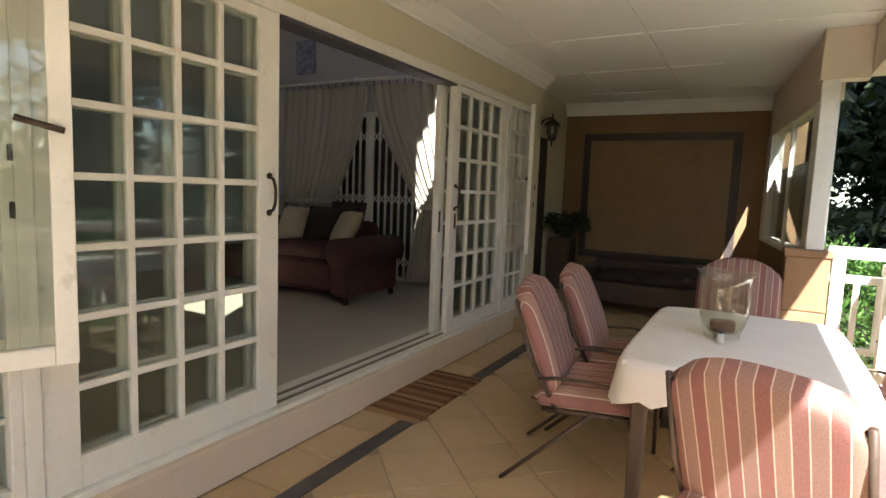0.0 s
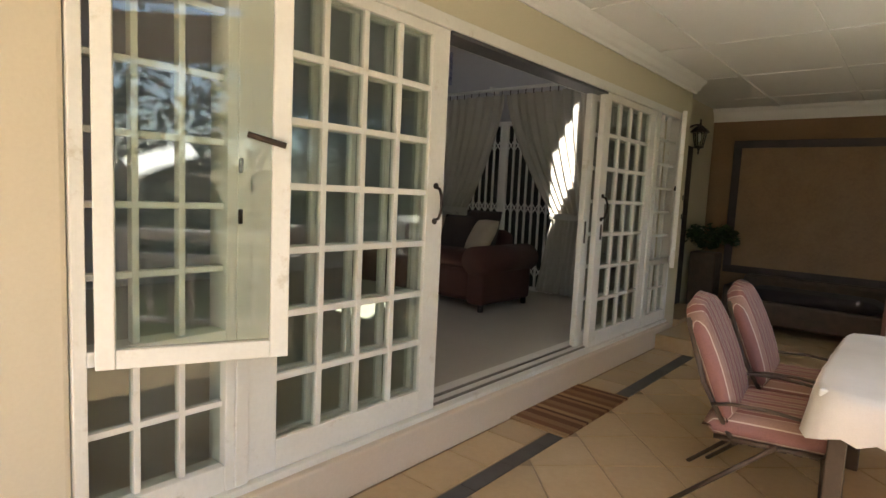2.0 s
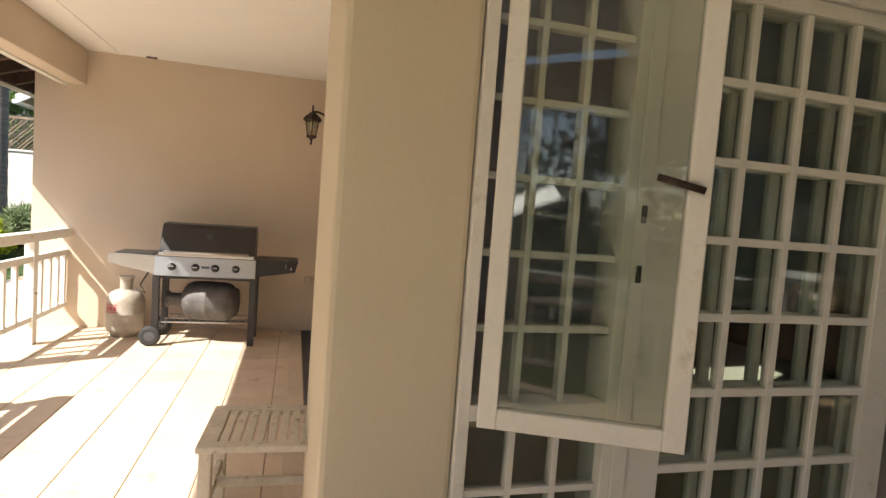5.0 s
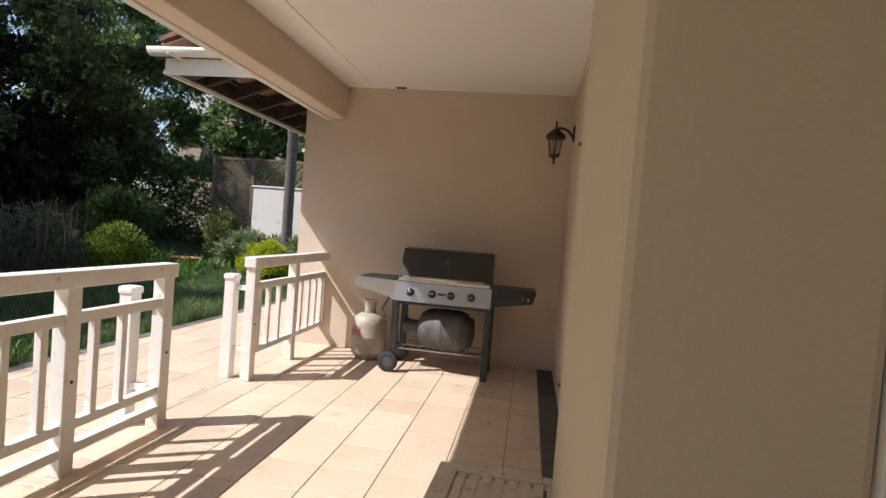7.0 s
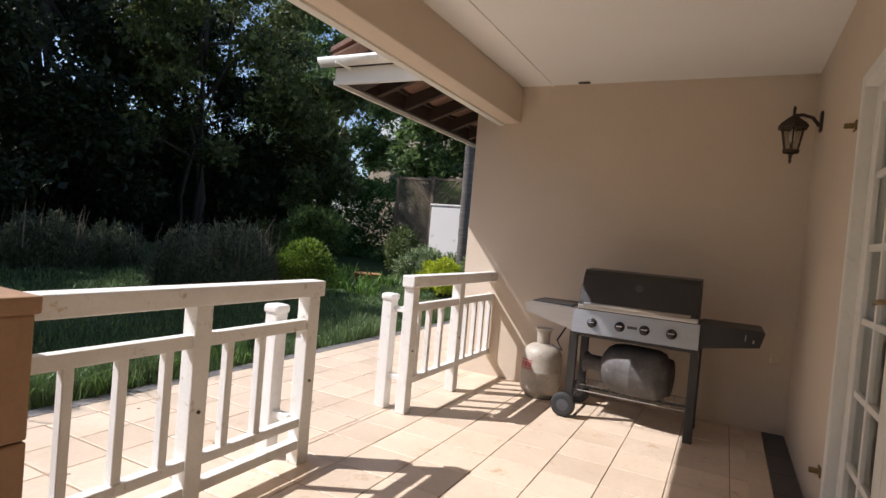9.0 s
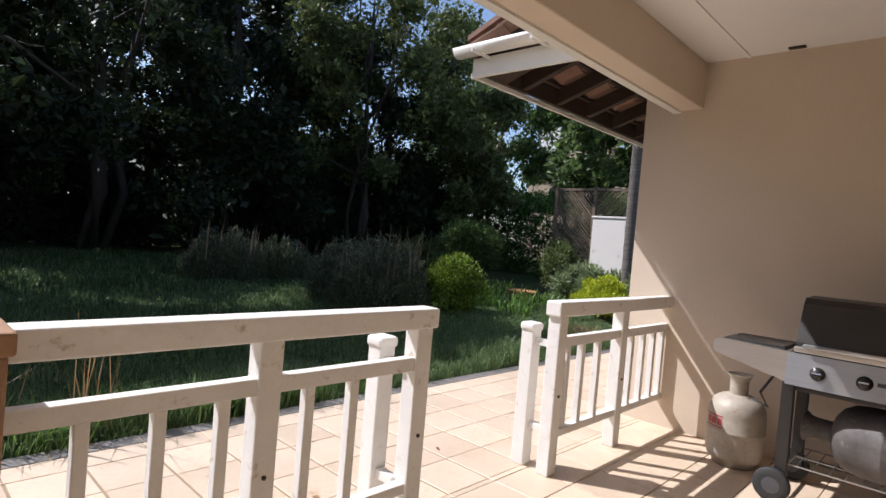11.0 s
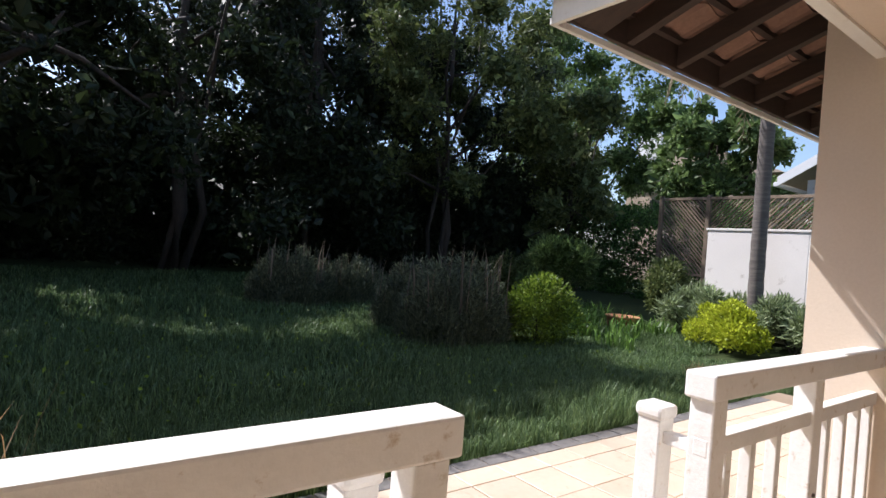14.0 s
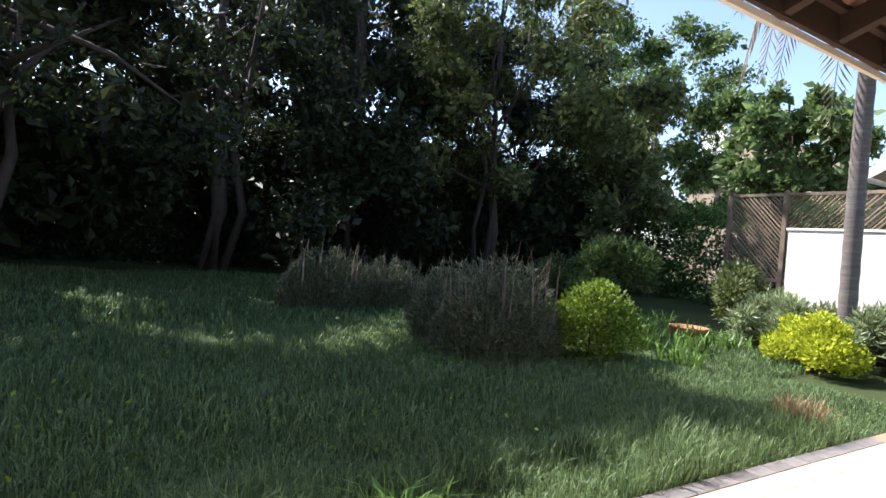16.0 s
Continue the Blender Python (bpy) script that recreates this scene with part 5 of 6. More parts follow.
def bush(name, at, blobs, count, size, mat, label, category, shell=0.5, aspect=2.0, twigs=6, up=0.4):
    e = thing(name, at, label, category)
    cen, d = crown_points(rng, blobs, count, shell)
    cen[:, 2] = np.maximum(cen[:, 2], 0.02)
    dirs = d + rng.normal(0, 0.6, d.shape) + np.array([[0, 0, up]])
    o = new("leaves", cards("leaves", cen, dirs, rng.uniform(0.7, 1.3, count) * size, mat, rng, aspect))
    o.parent = e
    bm = bmesh.new()
    for k in range(twigs):
        b = blobs[k % len(blobs)]
        pipe([(b[0] * 0.15, b[1] * 0.15, 0), (b[0] * 0.6, b[1] * 0.6, b[2] * 0.5), (b[0] + rng.normal(0, 0.05), b[1] + rng.normal(0, 0.05), b[2] + b[3] * 0.4)], 0.012, 6, bm, 0.4)
    part("stems", bm, M_BARK, e)
    return e


def at_ground(x, y):
    return Matrix.Translation((x, y, float(ground_z(np.array(x), np.array(y)))))


def tree(name, x, y, height, limbs, blobs, leaves, size, leaf, label, trunk_r=0.16, lean=(0, 0), stems=1, shell=0.35, aspect=2.0, gap=-0.22, solid=99.0):
    """A tapered trunk with limbs and a crown of many leaves; blobs hold the leaf clumps."""
    e = thing(name, at_ground(x, y), label, "tree", "garden trees")
    bm = bmesh.new()
    for s in range(stems):
        ox, oy = rng.normal(0, trunk_r * 1.2, 2) if s else (0, 0)
        sway = rng.normal(0, 0.12, (6, 2))
        top = Vector((lean[0] * height + ox * 3, lean[1] * height + oy * 3, height))
        pts = []
        for i in range(7):
            f = i / 6
            w = sway[min(i, 5)] * (1 if 0 < i else 0)
            pts.append((ox + top.x * f + w[0], oy + top.y * f + w[1], -0.1 + top.z * f))
        pipe(pts, trunk_r * (1 if s == 0 else 0.55), 10, bm, 0.25)
    part("trunk", bm, M_BARK, e, "", True)
    for k in range(limbs):
        b = blobs[k % len(blobs)]
        f = rng.uniform(0.25, 0.7)
        a0 = Vector((lean[0] * height * f, lean[1] * height * f, height * f))
        b0 = Vector(b[:3])
        mid = a0.lerp(b0, 0.5) + Vector((rng.normal(0, 0.2), rng.normal(0, 0.2), rng.normal(0.1, 0.2)))
        part("limb", pipe([a0, mid, b0 + Vector(rng.normal(0, 0.3, 3))], trunk_r * 0.36, 7, None, 0.25), M_BARK, e, "", True)
    cen, d = crown_points(rng, blobs, leaves, shell)
    gaps = np.array([noise.noise(Vector(c) * 0.9) for c in cen.tolist()])
    fine = np.array([noise.noise(Vector(c) * 2.4) for c in cen.tolist()])
    keep = ((gaps > gap) & (fine > gap - 0.12)) | (cen[:, 2] > solid)
    cen, d = cen[keep], d[keep]
    dirs = d * 0.5 + rng.normal(0, 0.8, d.shape) + np.array([[0, 0, -0.35]])
    o = new("crown", cards("crown", cen, dirs, rng.uniform(0.6, 1.4, len(cen)) * size, leaf, rng, aspect))
    o.parent = e
    k = leaves // 3
    cen, d = crown_points(rng, blobs, k, 0.0)
    cen = cen[(np.array([noise.noise(Vector(c) * 0.9) for c in cen.tolist()]) > gap + 0.10) | (cen[:, 2] > solid)]
    k = len(cen)
    o = new("inner_foliage", cards("inner_foliage", cen, rng.normal(0, 1, cen.shape), rng.uniform(0.6, 1.4, k) * size * 2.4, leaf, rng, 1.6))
    o.parent = e
    return e


def clumps(spread, z0, z1, count, r0, r1, seed):
    g_ = np.random.default_rng(seed)
    out = []
    for _ in range(count):
        a, r = g_.uniform(0, 2 * np.pi), spread * math.sqrt(g_.uniform())
        z = g_.uniform(z0, z1)
        out.append((r * math.cos(a), r * math.sin(a), z, g_.uniform(r0, r1)))
    return out


# the dark row of trees along the far side of the lawn
g1 = np.random.default_rng(77)
# Leaf clumps above the view, added to cast shade on the lawn.
shade_clumps = [(-2.9 + 0.48 * (k % 15) + g1.normal(0, 0.1), 1.15 - 0.95 * (k // 15) + g1.normal(0, 0.15), 7.3 + g1.normal(0, 0.2), g1.uniform(0.75, 0.95)) for k in range(45)]
tree("broadleaf_tree", -1.9, -12.2, 6.5, 12, clumps(2.6, 2.4, 6.2, 34, 0.6, 1.1, 1) + shade_clumps, 95000, 0.095, M_LDARK, "dark evergreen tree with several leaning stems", 0.20, (0.03, 0.02), 4, gap=0.03, solid=6.3)
# Stands out of view; its height is set for its shadow on the lawn.
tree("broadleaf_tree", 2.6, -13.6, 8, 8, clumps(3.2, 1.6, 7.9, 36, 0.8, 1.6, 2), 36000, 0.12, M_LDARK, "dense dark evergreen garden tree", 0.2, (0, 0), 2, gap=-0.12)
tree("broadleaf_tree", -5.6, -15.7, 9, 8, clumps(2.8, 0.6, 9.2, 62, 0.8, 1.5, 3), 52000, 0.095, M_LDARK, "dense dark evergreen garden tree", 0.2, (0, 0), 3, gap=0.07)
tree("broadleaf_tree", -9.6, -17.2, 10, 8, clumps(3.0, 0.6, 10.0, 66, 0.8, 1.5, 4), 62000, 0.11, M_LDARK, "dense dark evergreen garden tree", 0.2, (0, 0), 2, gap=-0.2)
tree("broadleaf_tree", -12.9, -15.0, 9.4, 14, clumps(2.8, 2.6, 8.9, 54, 0.6, 1.15, 5), 62000, 0.085, M_LMID, "tall olive-green tree with fine sunlit leaves", 0.14, (0.02, 0.03), 3, aspect=2.6)
tree("broadleaf_tree", -15.6, -17.0, 8.0, 8, clumps(2.8, 0.8, 8.4, 38, 0.7, 1.3, 6), 28000, 0.12, M_LDARK, "dark evergreen tree behind the hedge", 0.14)
tree("broadleaf_tree", -24.5, -19.0, 9.5, 8, clumps(4.4, 3.0, 11.0, 120, 0.5, 1.1, 7), 70000, 0.12, M_LFAR, "distant fresh green tree against the sky", 0.2)
tree("broadleaf_tree", -22.0, -11.6, 6.5, 8, clumps(2.2, 2.6, 6.6, 44, 0.4, 0.8, 8), 22000, 0.15, M_LFAR, "glossy green tree beside the palm", 0.15)
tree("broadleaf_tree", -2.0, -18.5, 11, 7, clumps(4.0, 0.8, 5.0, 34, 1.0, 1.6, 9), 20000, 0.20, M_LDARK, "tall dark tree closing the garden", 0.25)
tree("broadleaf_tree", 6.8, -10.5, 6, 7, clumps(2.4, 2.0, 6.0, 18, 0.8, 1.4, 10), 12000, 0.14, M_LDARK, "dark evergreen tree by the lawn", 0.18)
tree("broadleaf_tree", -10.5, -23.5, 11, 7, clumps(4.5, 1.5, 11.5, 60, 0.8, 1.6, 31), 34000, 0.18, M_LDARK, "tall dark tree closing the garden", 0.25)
tree("broadleaf_tree", -16.3, -13.0, 5.0, 7, clumps(1.4, 0.6, 6.0, 40, 0.4, 0.75, 33), 20000, 0.10, M_LMID, "olive-green tree behind the fence", 0.12)
# trees past the verandah's open side
tree("broadleaf_tree", 3.4, 12.5, 8, 7, clumps(3.0, 1.0, 9.0, 40, 0.8, 1.5, 12), 30000, 0.15, M_LDARK, "dark leafy tree beyond the verandah end", 0.25, (0, 0), 2)
tree("broadleaf_tree", 6.6, 6.0, 7, 7, clumps(2.4, 1.0, 8.0, 30, 0.8, 1.5, 13), 20000, 0.16, M_LDARK, "dark leafy tree beside the verandah", 0.2)
tree("broadleaf_tree", 9.0, 0.5, 6, 7, clumps(2.6, 0.6, 7.0, 22, 0.8, 1.4, 14), 14000, 0.16, M_LMID, "leafy tree beside the verandah", 0.2)
bush("shrub", at_ground(2.4, 7.2), clumps(0.9, 0.2, 0.9, 8, 0.25, 0.5, 15), 3500, 0.07, M_HEDGE, "bright green leafy shrub by the railing", "shrub")
bush("shrub", at_ground(4.2, 4.6), clumps(0.9, 0.2, 0.8, 8, 0.25, 0.5, 16), 3000, 0.08, M_HEDGE, "bright green leafy shrub by the railing", "shrub")

# hedges
def hedge(x0, y0, x1, y1, z0, z1, thick, count, mat, label, size=0.11):
    n_ = max(2, int(math.hypot(x1 - x0, y1 - y0) / 0.8))
    g_ = np.random.default_rng(int(abs(x0 * 7 + y0 * 13)))
    bl = []
    for i in range(n_ + 1):
        f = i / n_
        for z in np.arange(z0 + 0.3, z1, 0.6):
            bl.append((x0 + (x1 - x0) * f + g_.normal(0, 0.2), y0 + (y1 - y0) * f + g_.normal(0, 0.2), z + g_.normal(0, 0.15), thick * g_.uniform(0.6, 1.1)))
    cen, d = crown_points(g_, bl, count, 0.5)
    h = new("hedge", cards("hedge", cen, d + g_.normal(0, 0.6, d.shape), g_.uniform(0.7, 1.3, count) * size, mat, g_))
    return tagged(h, label, "hedge", kind="stuff")


hedge(-17.6, -16.5, -17.2, -4.0, 0.0, 3.3, 0.72, 52000, M_HEDGE, "dense green hedge behind the lath fence")
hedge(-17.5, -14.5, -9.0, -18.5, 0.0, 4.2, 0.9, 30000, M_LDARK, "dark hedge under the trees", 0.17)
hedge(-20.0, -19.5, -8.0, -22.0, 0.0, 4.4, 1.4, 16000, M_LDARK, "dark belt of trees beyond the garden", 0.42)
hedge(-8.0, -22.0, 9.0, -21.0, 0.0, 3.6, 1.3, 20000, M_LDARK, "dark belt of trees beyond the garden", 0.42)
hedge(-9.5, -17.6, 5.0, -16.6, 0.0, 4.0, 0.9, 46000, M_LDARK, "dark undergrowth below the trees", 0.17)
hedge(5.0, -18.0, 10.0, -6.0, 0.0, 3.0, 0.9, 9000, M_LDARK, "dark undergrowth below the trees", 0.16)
# Hedge out of view, set close to block sky light on the table side.
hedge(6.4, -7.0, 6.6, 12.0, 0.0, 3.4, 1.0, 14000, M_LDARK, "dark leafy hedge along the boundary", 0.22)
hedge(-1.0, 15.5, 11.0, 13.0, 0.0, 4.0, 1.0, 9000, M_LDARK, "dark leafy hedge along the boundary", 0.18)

# clipped and loose shrubs
bush("round_bush", at_ground(-8.95, -7.05), [(0, 0, 0.52, 0.52), (0.16, 0.12, 0.72, 0.36), (-0.2, 0.05, 0.62, 0.42), (0, -0.1, 0.32, 0.52), (-0.05, 0.0, 0.84, 0.30), (0.28, -0.22, 0.5, 0.34), (-0.18, 0.28, 0.42, 0.36), (0.05, 0.2, 0.92, 0.2)], 8000, 0.056, M_LIME, "rounded yellow-green garden bush on the lawn", "bush", 0.7, 1.8)
bush("golden_bush", at_ground(-11.7, -5.6) @ Matrix.Scale(0.82, 4), [(0, 0, 0.50, 0.48), (0.3, 0.3, 0.42, 0.38), (-0.3, -0.3, 0.46, 0.40), (0.12, 0.54, 0.34, 0.32), (0, -0.54, 0.34, 0.32), (0.12, 0.12, 0.82, 0.26), (-0.15, -0.48, 0.74, 0.18), (0.15, 0.40, 0.72, 0.18)], 6200, 0.075, M_YEL, "bright lime-yellow leafy bush", "bush", 0.6, 1.7, up=0.9)


def spiky(name, at, radius, height, count, mat, spike_mat, spikes, label):
    """A mound of upright fine stems with flower spikes."""
    e = thing(name, at, label, "shrub")
    a = rng.uniform(0, 2 * np.pi, count)
    r = radius * np.sqrt(rng.uniform(0, 1, count))
    xy = np.stack([r * np.cos(a), r * np.sin(a) * 0.8], 1)
    dome = np.sqrt(np.clip(1 - (r / radius) ** 2 * 0.85, 0.05, 1))
    h = height * dome * rng.uniform(0.25, 1.0, count)
    z0 = np.zeros(count)
    o = new("foliage", blades("foliage", xy[::2], z0[::2], h[::2], mat, rng, 0.010, 0.45))
    o.parent = e
    k2 = count * 2
    a2 = rng.uniform(0, 2 * np.pi, k2)
    r2 = radius * np.sqrt(rng.uniform(0, 1, k2))
    d2 = np.sqrt(np.clip(1 - (r2 / radius) ** 2 * 0.85, 0.05, 1)) * (1 + 0.15 * np.sin(a2 * 5))
    cen = np.stack([r2 * np.cos(a2), r2 * np.sin(a2) * 0.8, height * d2 * rng.uniform(0.1, 0.95, k2)], 1)
    o = new("leaves", cards("leaves", cen, np.stack([np.cos(a2) * 0.5, np.sin(a2) * 0.5, np.full(k2, 0.8)], 1) + rng.normal(0, 0.6, (k2, 3)), rng.uniform(0.05, 0.12, k2), mat, rng, 4.0))
    o.parent = e
    if spikes:
        k = spikes
        aa = rng.uniform(0, 2 * np.pi, k)
        rr_ = radius * np.sqrt(rng.uniform(0, 1, k))
        o = new("flower_spike", blades("flower_spike", np.stack([rr_ * np.cos(aa), rr_ * np.sin(aa) * 0.8], 1), np.full(k, height * 0.4), height * rng.uniform(0.55, 0.95, k), spike_mat, rng, 0.020, 0.18))
        o.parent = e
    return e


spiky("lavender_bush", at_ground(-7.8, -7.6), 0.88, 1.2, 7000, M_LAV, M_SPIKE, 40, "grey-green lavender mound with dry spikes")
spiky("lavender_bush", at_ground(-7.75, -8.5), 0.7, 1.1, 4000, M_LAV, M_SPIKE, 20, "grey-green lavender mound with dry spikes")
spiky("lavender_bush", at_ground(-6.75, -11.1), 0.8, 1.0, 4500, M_LAV, M_SPIKE, 30, "silvery lavender mound at the lawn's edge")
spiky("lavender_bush", at_ground(-8.0, -11.2), 0.7, 0.85, 3500, M_LAV, M_SPIKE, 30, "silvery lavender mound at the lawn's edge")
bush("feathery_shrub", at_ground(-12.6, -9.9), clumps(0.8, 0.3, 1.35, 12, 0.3, 0.5, 21), 6500, 0.15, M_LFAR, "feathery green shrub near the fence", "shrub", 0.3, 5.0, up=0.6)
bush("feathery_shrub", at_ground(-12.4, -11.4), clumps(0.6, 0.3, 0.9, 8, 0.3, 0.45, 22), 3000, 0.12, M_LMID, "dark feathery shrub under the trees", "shrub", 0.3, 4.0, up=0.6)
bush("wall_shrub", at_ground(-13.2, -7.5), clumps(0.5, 0.3, 1.3, 9, 0.2, 0.4, 23), 3200, 0.10, M_LMID, "dark green shrub beside the white wall", "shrub", 0.3, 2.2)
bush("wall_shrub", at_ground(-12.8, -5.6), clumps(0.7, 0.15, 0.5, 9, 0.2, 0.35, 24), 3200, 0.10, M_SAGE, "grey-green loose shrub before the white wall", "shrub", 0.3, 3.5)
bush("wall_shrub", at_ground(-12.6, -4.3), clumps(0.6, 0.15, 0.6, 9, 0.2, 0.4, 25), 3000, 0.09, M_SAGE, "pale loose shrub before the white wall", "shrub", 0.3, 3.0)

for k, (x, y) in enumerate(((-13.0, -4.9), (-13.1, -6.4), (-12.7, -5.0), (-12.9, -7.1), (-12.6, -6.6), (-13.2, -4.2), (-12.0, -4.1))):
    bush("wall_shrub", at_ground(x, y), clumps(0.55, 0.15, 0.75 - 0.05 * (k % 3), 8, 0.18, 0.32, 40 + k), 2600, 0.13, M_SAGE, "loose pale grey-green shrub before the white wall", "shrub", 0.2, 6.0, up=0.7)


def tuft(name, x, y, count, height, mat, label, width=0.03, radius=0.25, lean=0.6):
    a = rng.uniform(0, 2 * np.pi, count)
    r = radius * np.sqrt(rng.uniform(0, 1, count))
    o = new(name, blades(name, np.stack([r * np.cos(a), r * np.sin(a)], 1), np.zeros(count), height * rng.uniform(0.6, 1.1, count), mat, rng, width, lean))
    o.matrix_basis = at_ground(x, y)
    return tagged(o, label, "grass clump", "garden plant clumps")


for x, y in ((-10.4, -7.4), (-10.9, -7.8), (-11.4, -8.2), (-11.8, -7.6), (-11.0, -7.0), (-10.6, -8.3), (-12.3, -8.6), (-11.9, -6.9), (-10.0, -6.4)):
    tuft("strap_leaf_plant", x, y, 70, 0.42, M_STRAP, "clump of arching green strap leaves", 0.03, 0.3, 0.7)
tuft("reed_clump", -8.75, -4.35, 320, 0.34, M_DRY, "dry reddish-brown reed clump beside the paving", 0.008, 0.22, 0.45)
for x, y in ((-2.55, -4.12), (-3.0, -4.25), (-1.9, -4.15), (-1.3, -4.12), (-3.5, -4.12), (-2.2, -4.4), (-4.1, -4.12), (-4.7, -4.15)):
    tuft("long_grass_clump", x, y, 150, 0.30, M_STRAP, "clump of long pale grass beside the paving", 0.010, 0.22, 0.8)
for x, y in ((-2.3, -3.4), (-2.75, -3.35)):
    tuft("wispy_grass", x, y - 0.75, 14, 0.80, M_DRY, "wispy dry grass stems leaning over the railing", 0.006, 0.12, 0.45)

# terracotta trough, stepping stones, red hammock
tr_ = thing("plant_trough", at_ground(-12.0, -7.7), "terracotta trough standing among the plants", "planter")
part("trough", lathe([(0.20, 0), (0.28, 0.02), (0.32, 0.22), (0.34, 0.24), (0.30, 0.24), (0.28, 0.2)], 20), M_POT, tr_, "", True)
for k, (x, y) in enumerate(((-6.9, -5), (-7.4, -5), (-7.9, -5.1), (-8.5, -5.3), (-9.1, -5.6), (-9.7, -5.95), (-10.4, -6.4), (-11.1, -7), (-12, -7.8), (-13, -8.7))):
    bm = bmesh.new()
    r_ = [0.22 + 0.05 * noise.noise(Vector((k * 3.1, a, 0))) for a in range(9)]
    out = [(r_[a] * math.cos(a * 2 * math.pi / 9) * 1.15, r_[a] * math.sin(a * 2 * math.pi / 9)) for a in range(9)]
    s_ = part("stepping_stone", prism(out, "z", -0.04, 0.012), M_STONE, None, "flat grey stepping stone in the grass", at=at_ground(x, y) @ pose(0, 0, 0, 0, 0, 40 * k))
    tagged(s_, "", "stepping stone", "stepping stones")
hm = thing("hammock", at_ground(-1.0, -10.9), "red canvas hammock slung below the dark tree", "hammock")
bm = bmesh.new()
rows_ = []
for i in range(13):
    u = i / 12
    x = -0.9 + 1.8 * u
    z = 0.25 + 0.75 * (2 * u - 1) ** 2
    w = 0.32 * (1 - (2 * u - 1) ** 4) + 0.03
    rows_.append([bm.verts.new((x, w * v, z + 0.10 * abs(v) ** 2)) for v in (-1, -0.5, 0, 0.5, 1)])
for a, b in zip(rows_, rows_[1:]):
    for j in range(4):
        bm.faces.new((a[j], a[j + 1], b[j + 1], b[j]))
part("canvas", bm, M_HAMM, hm, "", True)
part("rope", rod((-0.9, 0, 1.0), (-1.1, -0.6, 1.3), 0.012), M_LATH, hm)
part("rope", rod((0.9, 0, 1.0), (1.6, -0.3, 1.5), 0.012), M_LATH, hm)

# white wall, lath fence, neighbours
gz = float(ground_z(np.array(-13.0), np.array(-6.0)))
gw = thing("garden_wall", pose(0, 0, 0), "white plastered garden wall with coping", "garden wall", kind="structure")
part("wall", box((-13.7, -6.98, gz - 0.3), (-13.5, -5.2, 2.03), 0.01), M_GWALL, gw)
part("wall", box((-16.5, -5.2, gz - 0.3), (-13.5, -5.0, 2.03), 0.01), M_GWALL, gw)
part("coping", box((-13.72, -7.01, 2.03), (-13.48, -5.2, 2.075), 0.008), M_GWALL, gw)
part("coping", box((-16.5, -5.22, 2.03), (-13.48, -4.98, 2.075), 0.008), M_GWALL, gw)
fn = thing("lath_fence", pose(-16.0, -9.58, 0.26), "fence of diagonal grey laths between timber posts", "fence", kind="structure")
for p in range(5):
    part("post", box((-0.05, p * 1.25 - 0.05, 0.1), (0.05, p * 1.25 + 0.05, 2.80), 0.008), M_LATH, fn)
    if p == 4:
        break
    y0, y1 = p * 1.25 + 0.05, (p + 1) * 1.25 - 0.05
    part("rail", box((-0.03, y0, 2.68), (0.03, y1, 2.75), 0.005), M_LATH, fn)
    part("rail", box((-0.03, y0, 0.8), (0.03, y1, 0.87), 0.005), M_LATH, fn)
    sgn = -1 if p == 0 else 1
    for k in range(30):
        c0 = -1.7 + 0.095 * k
        seg = []
        for f in np.linspace(0, 1, 41):
            z = 0.87 + 1.81 * f
            y = y0 + c0 + 1.81 * f * 0.95
            if y0 <= y <= y1:
                seg.append((y if sgn > 0 else y0 + y1 - y, z))
        if len(seg) > 2:
            part("lath", rod((0.01 * (k % 3 - 1), seg[0][0], seg[0][1]), (0.01 * (k % 3 - 1), seg[-1][0], seg[-1][1]), 0.021, seg=6), M_LATH, fn)
nh = thing("neighbour_house", pose(-33.5, -18.5, -0.2), "far neighbour's house with a white chimney", "house", kind="structure")
part("wall", box((-4, -2.5, 0), (3, 5.5, 6.1)), M_FROOF, nh)
part("roof", prism([(-3.0, 6.1), (1.5, 8.0), (6.0, 6.1)], "x", -4.5, 3.4), M_FROOF, nh)
part("chimney", box((2.4, -1.6, 6.0), (3.5, -0.2, 8.6), 0.02), M_LATHW, nh, "white painted chimney")
for y in (-0.9, 2.5):
    part("window", box((2.98, y, 3.6), (3.04, y + 1.2, 5.0)), M_BLACK, nh)
gh = thing("garden_house", pose(-20.5, -7.6, 0), "white-gabled outbuilding behind the fence", "house", kind="structure")
part("wall", box((-3, -0.3, 0), (0, 4, 4.0)), M_GWALL, gh)
part("roof", prism([(-0.9, 3.9), (2.0, 5.6), (4.9, 3.9), (4.9, 4.05), (2.0, 5.75), (-0.9, 4.05)], "x", -3.2, 0.35), M_FROOF, gh)
part("barge_board", prism([(-0.95, 3.80), (2.0, 5.52), (2.0, 5.80), (-0.95, 4.08)], "x", 0.35, 0.40), M_LATHW, gh)
part("gutter", box((-3.2, -1.05, 3.8), (0.4, -0.93, 3.93), 0.02), M_LATHW, gh)

# palm
pm = thing("palm_tree", at_ground(-13.0, -5.78), "tall palm with a ringed trunk and dead fronds", "palm")
bm = bmesh.new()
seg_n, pr_ = 16, []
rings = []
for i in range(61):
    z = 7.7 * i / 60 - 0.2
    r = 0.122 - 0.010 * i / 60 + 0.006 * ((i % 3) == 0)
    rings.append([bm.verts.new((0.05 * math.sin(z * 0.5) + r * math.cos(2 * math.pi * k / seg_n), r * math.sin(2 * math.pi * k / seg_n), z)) for k in range(seg_n)])
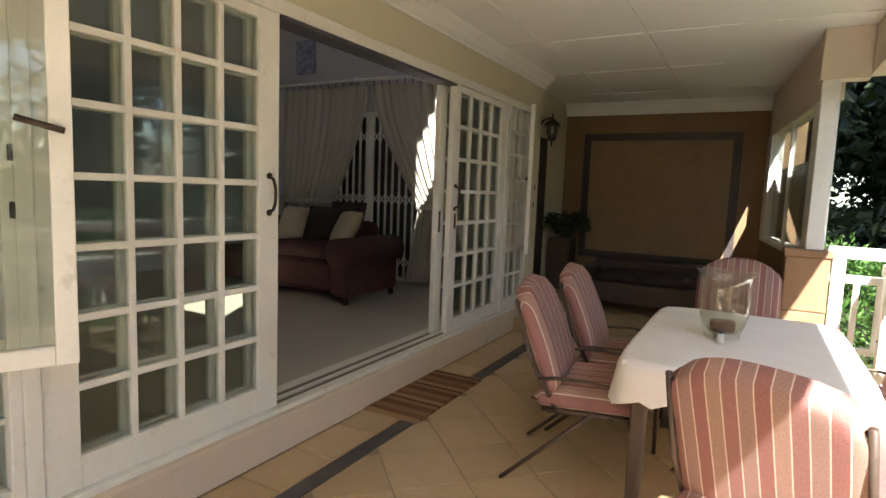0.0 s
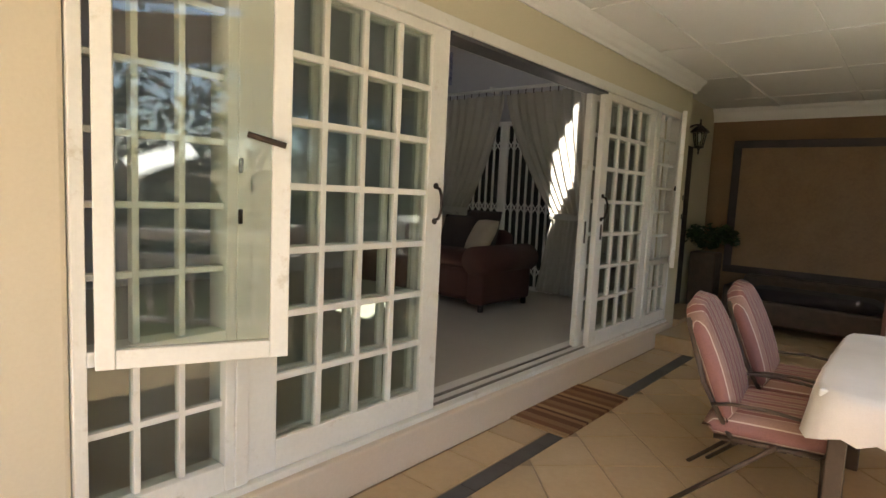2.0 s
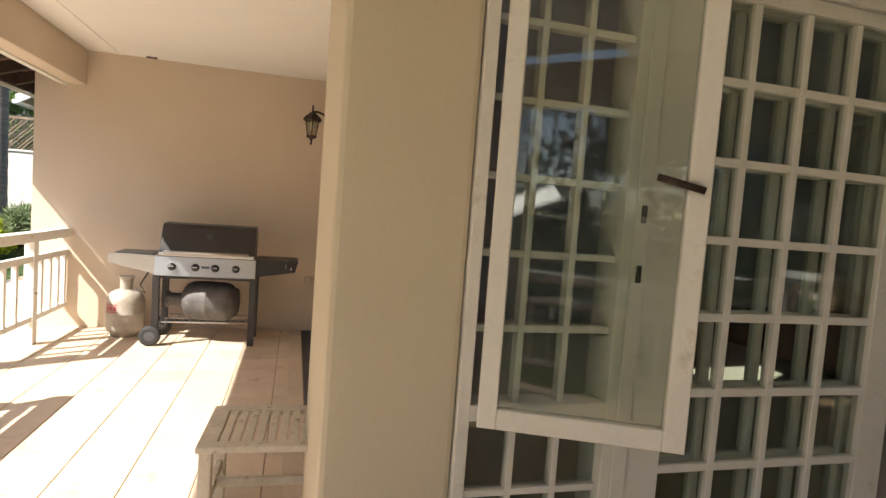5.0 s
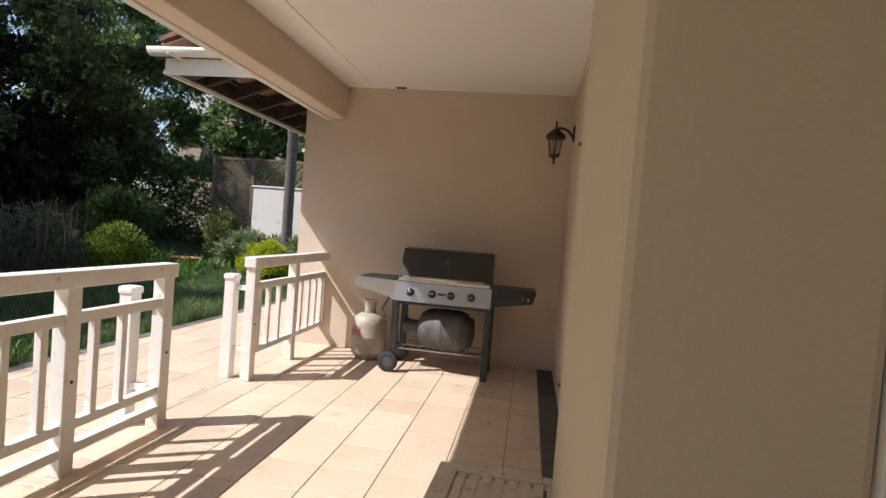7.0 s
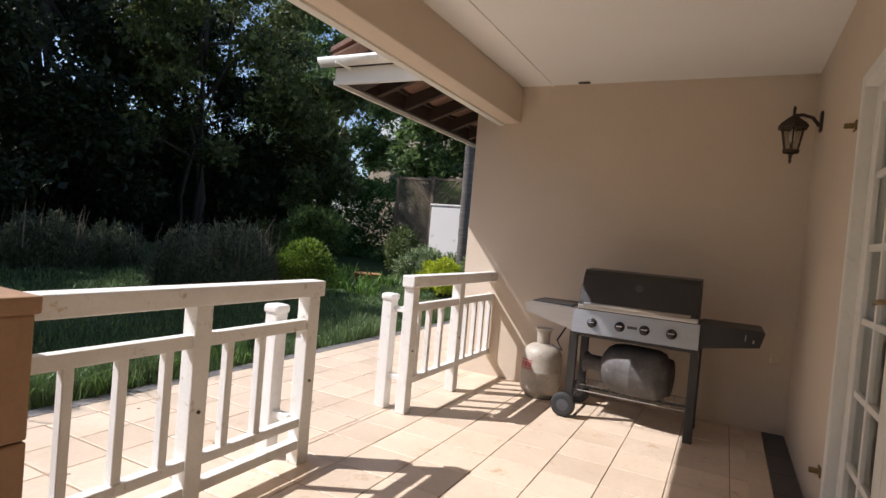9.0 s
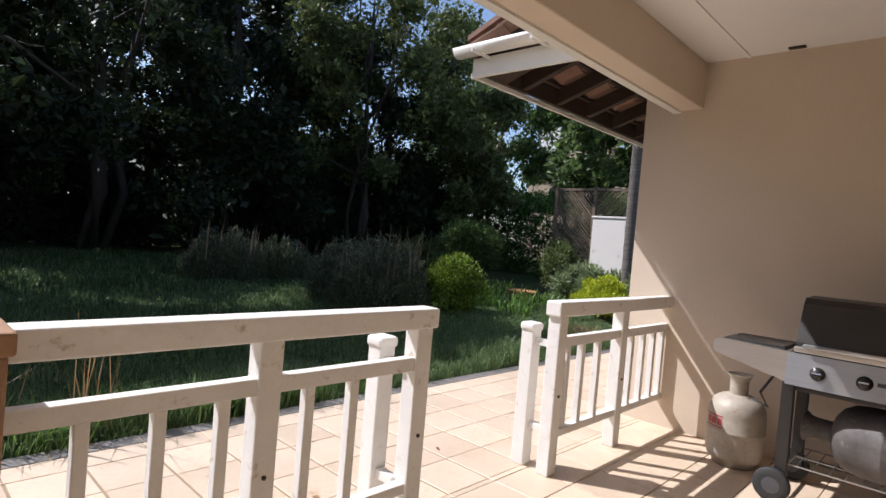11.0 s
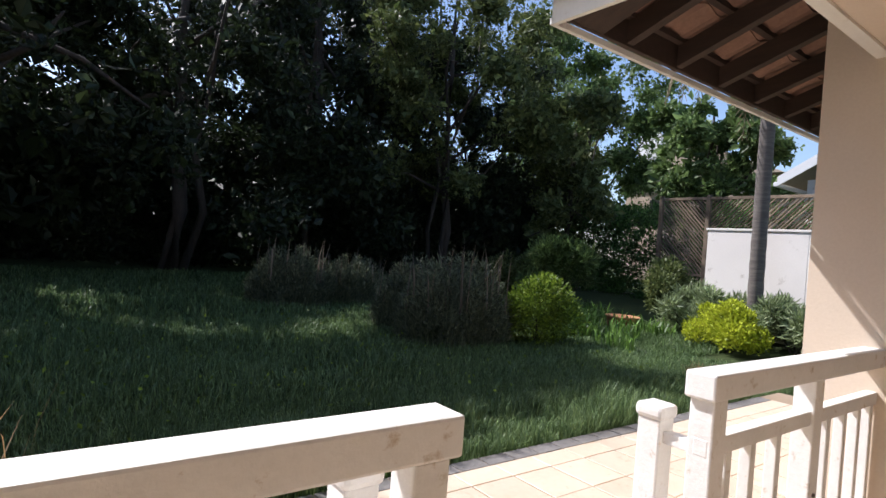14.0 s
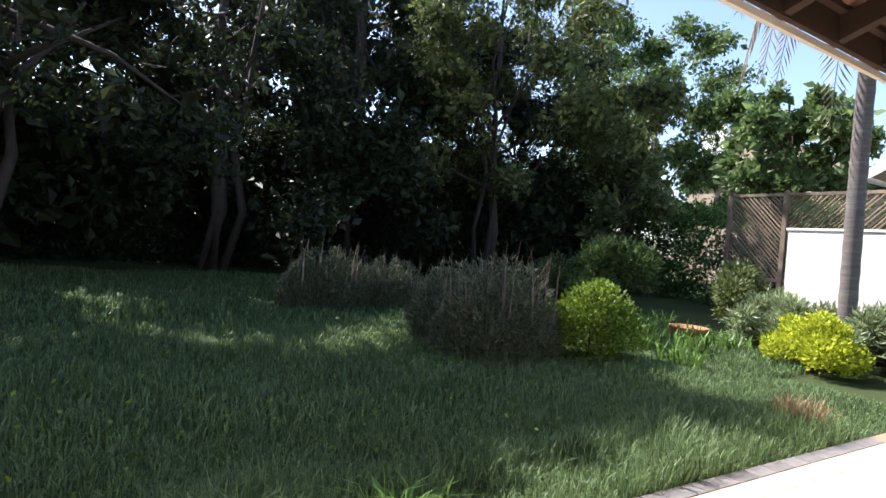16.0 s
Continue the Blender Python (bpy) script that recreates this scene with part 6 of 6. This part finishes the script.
for a, b in zip(rings, rings[1:]):
    for k in range(seg_n):
        bm.faces.new((a[k], a[(k + 1) % seg_n], b[(k + 1) % seg_n], b[k]))
part("trunk", bm, M_PALMB, pm, "", True)


def frond(az, rise, length, droop, mat, leaflets=46):
    """One feather leaf: a drooping midrib with two rows of leaflets."""
    pts = []
    for i in range(12):
        f = i / 11
        pts.append(Vector((math.cos(az) * length * f * (1 - 0.25 * droop * f), math.sin(az) * length * f * (1 - 0.25 * droop * f), 7.4 + rise * f * length - droop * f * f * length)))
    rib = part("frond", pipe(pts, 0.025, 6, None, 0.2), mat, pm)
    cen, dr_, sz = [], [], []
    side = Vector((-math.sin(az), math.cos(az), 0))
    for k in range(leaflets):
        f = 0.15 + 0.85 * k / leaflets
        i = min(10, int(f * 11))
        p = pts[i].lerp(pts[i + 1], f * 11 - i)
        along = (pts[i + 1] - pts[i]).normalized()
        for s in (-1, 1):
            cen.append(p)
            dr_.append(side * s * 0.8 + along * 0.6 + Vector((0, 0, -0.75)))
            sz.append(0.65 * math.sin(math.pi * min(1, 0.2 + 0.8 * f)) + 0.2)
    o = new("frond_blade", cards("frond_blade", np.array(cen), np.array(dr_), np.array(sz), mat, rng, 16.0, 0.1))
    o.parent = rib


for k in range(16):
    frond(k * 2.4, 0.75 - 0.5 * (k / 16), 2.9, 0.75 + 0.4 * (k % 3) / 2, M_HEDGE if k % 3 else M_LFAR)
for k in range(9):
    frond(k * 0.72 + 0.2, 0.05, 2.3 + 0.25 * (k % 3), 1.3, M_DEAD, 34)

# ---- lawn ----
def scatter(count, x0, x1, y0, y1, dens):
    p = np.stack([rng.uniform(x0, x1, count), rng.uniform(y0, y1, count)], 1)
    return p[rng.uniform(size=count) < dens(p)]


def lawn(name, pts, h0, h1, width, mat, label):
    z = ground_z(pts[:, 0], pts[:, 1]) - 0.005
    patch = np.array([noise.noise(Vector((x * 0.9, y * 0.9, 3.0))) for x, y in pts.tolist()])
    h = rng.uniform(h0, h1, len(pts)) * (1 + 0.6 * patch)
    o = new(name, blades(name, pts, z, np.maximum(h, 0.02), mat, rng, width, 0.55))
    return tagged(o, label, "grass", kind="stuff")


near_p = scatter(90000, -10.5, 1.0, -5.6, -3.935, lambda p: np.ones(len(p)))
lawn("lawn_grass", near_p, 0.05, 0.13, 0.007, M_GRASS, "uneven green lawn grass beside the paving")
mid_p = scatter(110000, -13.0, 2.5, -9.5, -5.6, lambda p: np.ones(len(p)))
lawn("lawn_grass", mid_p, 0.06, 0.16, 0.010, M_GRASS, "uneven green lawn grass")
far_p = scatter(60000, -14.0, 3.5, -15.0, -9.5, lambda p: np.ones(len(p)))
lawn("lawn_grass", far_p, 0.06, 0.16, 0.016, M_GRASS, "uneven green lawn grass under the trees")
edge_p = scatter(34000, -9.0, 1.0, -4.75, -3.935, lambda p: np.array([0.5 + noise.noise(Vector((x * 1.3, y * 2.0, 8.0))) for x, y in p.tolist()]))
lawn("lawn_grass", edge_p, 0.12, 0.26, 0.006, M_GRASS, "long tufted grass along the paving edge")
weeds = scatter(800, -9.0, 0.5, -9.0, -4.6, lambda p: np.ones(len(p)))
zz = ground_z(weeds[:, 0], weeds[:, 1])
cen = np.concatenate([weeds, (zz + rng.uniform(0.10, 0.24, len(weeds)))[:, None]], 1)
tagged(new("lawn_weeds", cards("lawn_weeds", cen, rng.normal(0, 1, cen.shape), rng.uniform(0.02, 0.05, len(cen)), M_LIME, rng, 1.6)), "small pale weeds among the grass", "weeds", kind="stuff")
litter = scatter(130, -6.0, 1.0, -3.7, -2.3, lambda p: np.clip((p[:, 0] + 5) / 6, 0.05, 1))
cen = np.concatenate([litter, np.full((len(litter), 1), 0.004)], 1)
tagged(new("leaf_litter", cards("leaf_litter", cen, rng.normal(0, 1, cen.shape) * np.array([[1, 1, 0.08]]), rng.uniform(0.02, 0.05, len(cen)), M_DRY, rng, 1.8)), "dry leaves scattered on the patio", "leaf litter", kind="stuff")
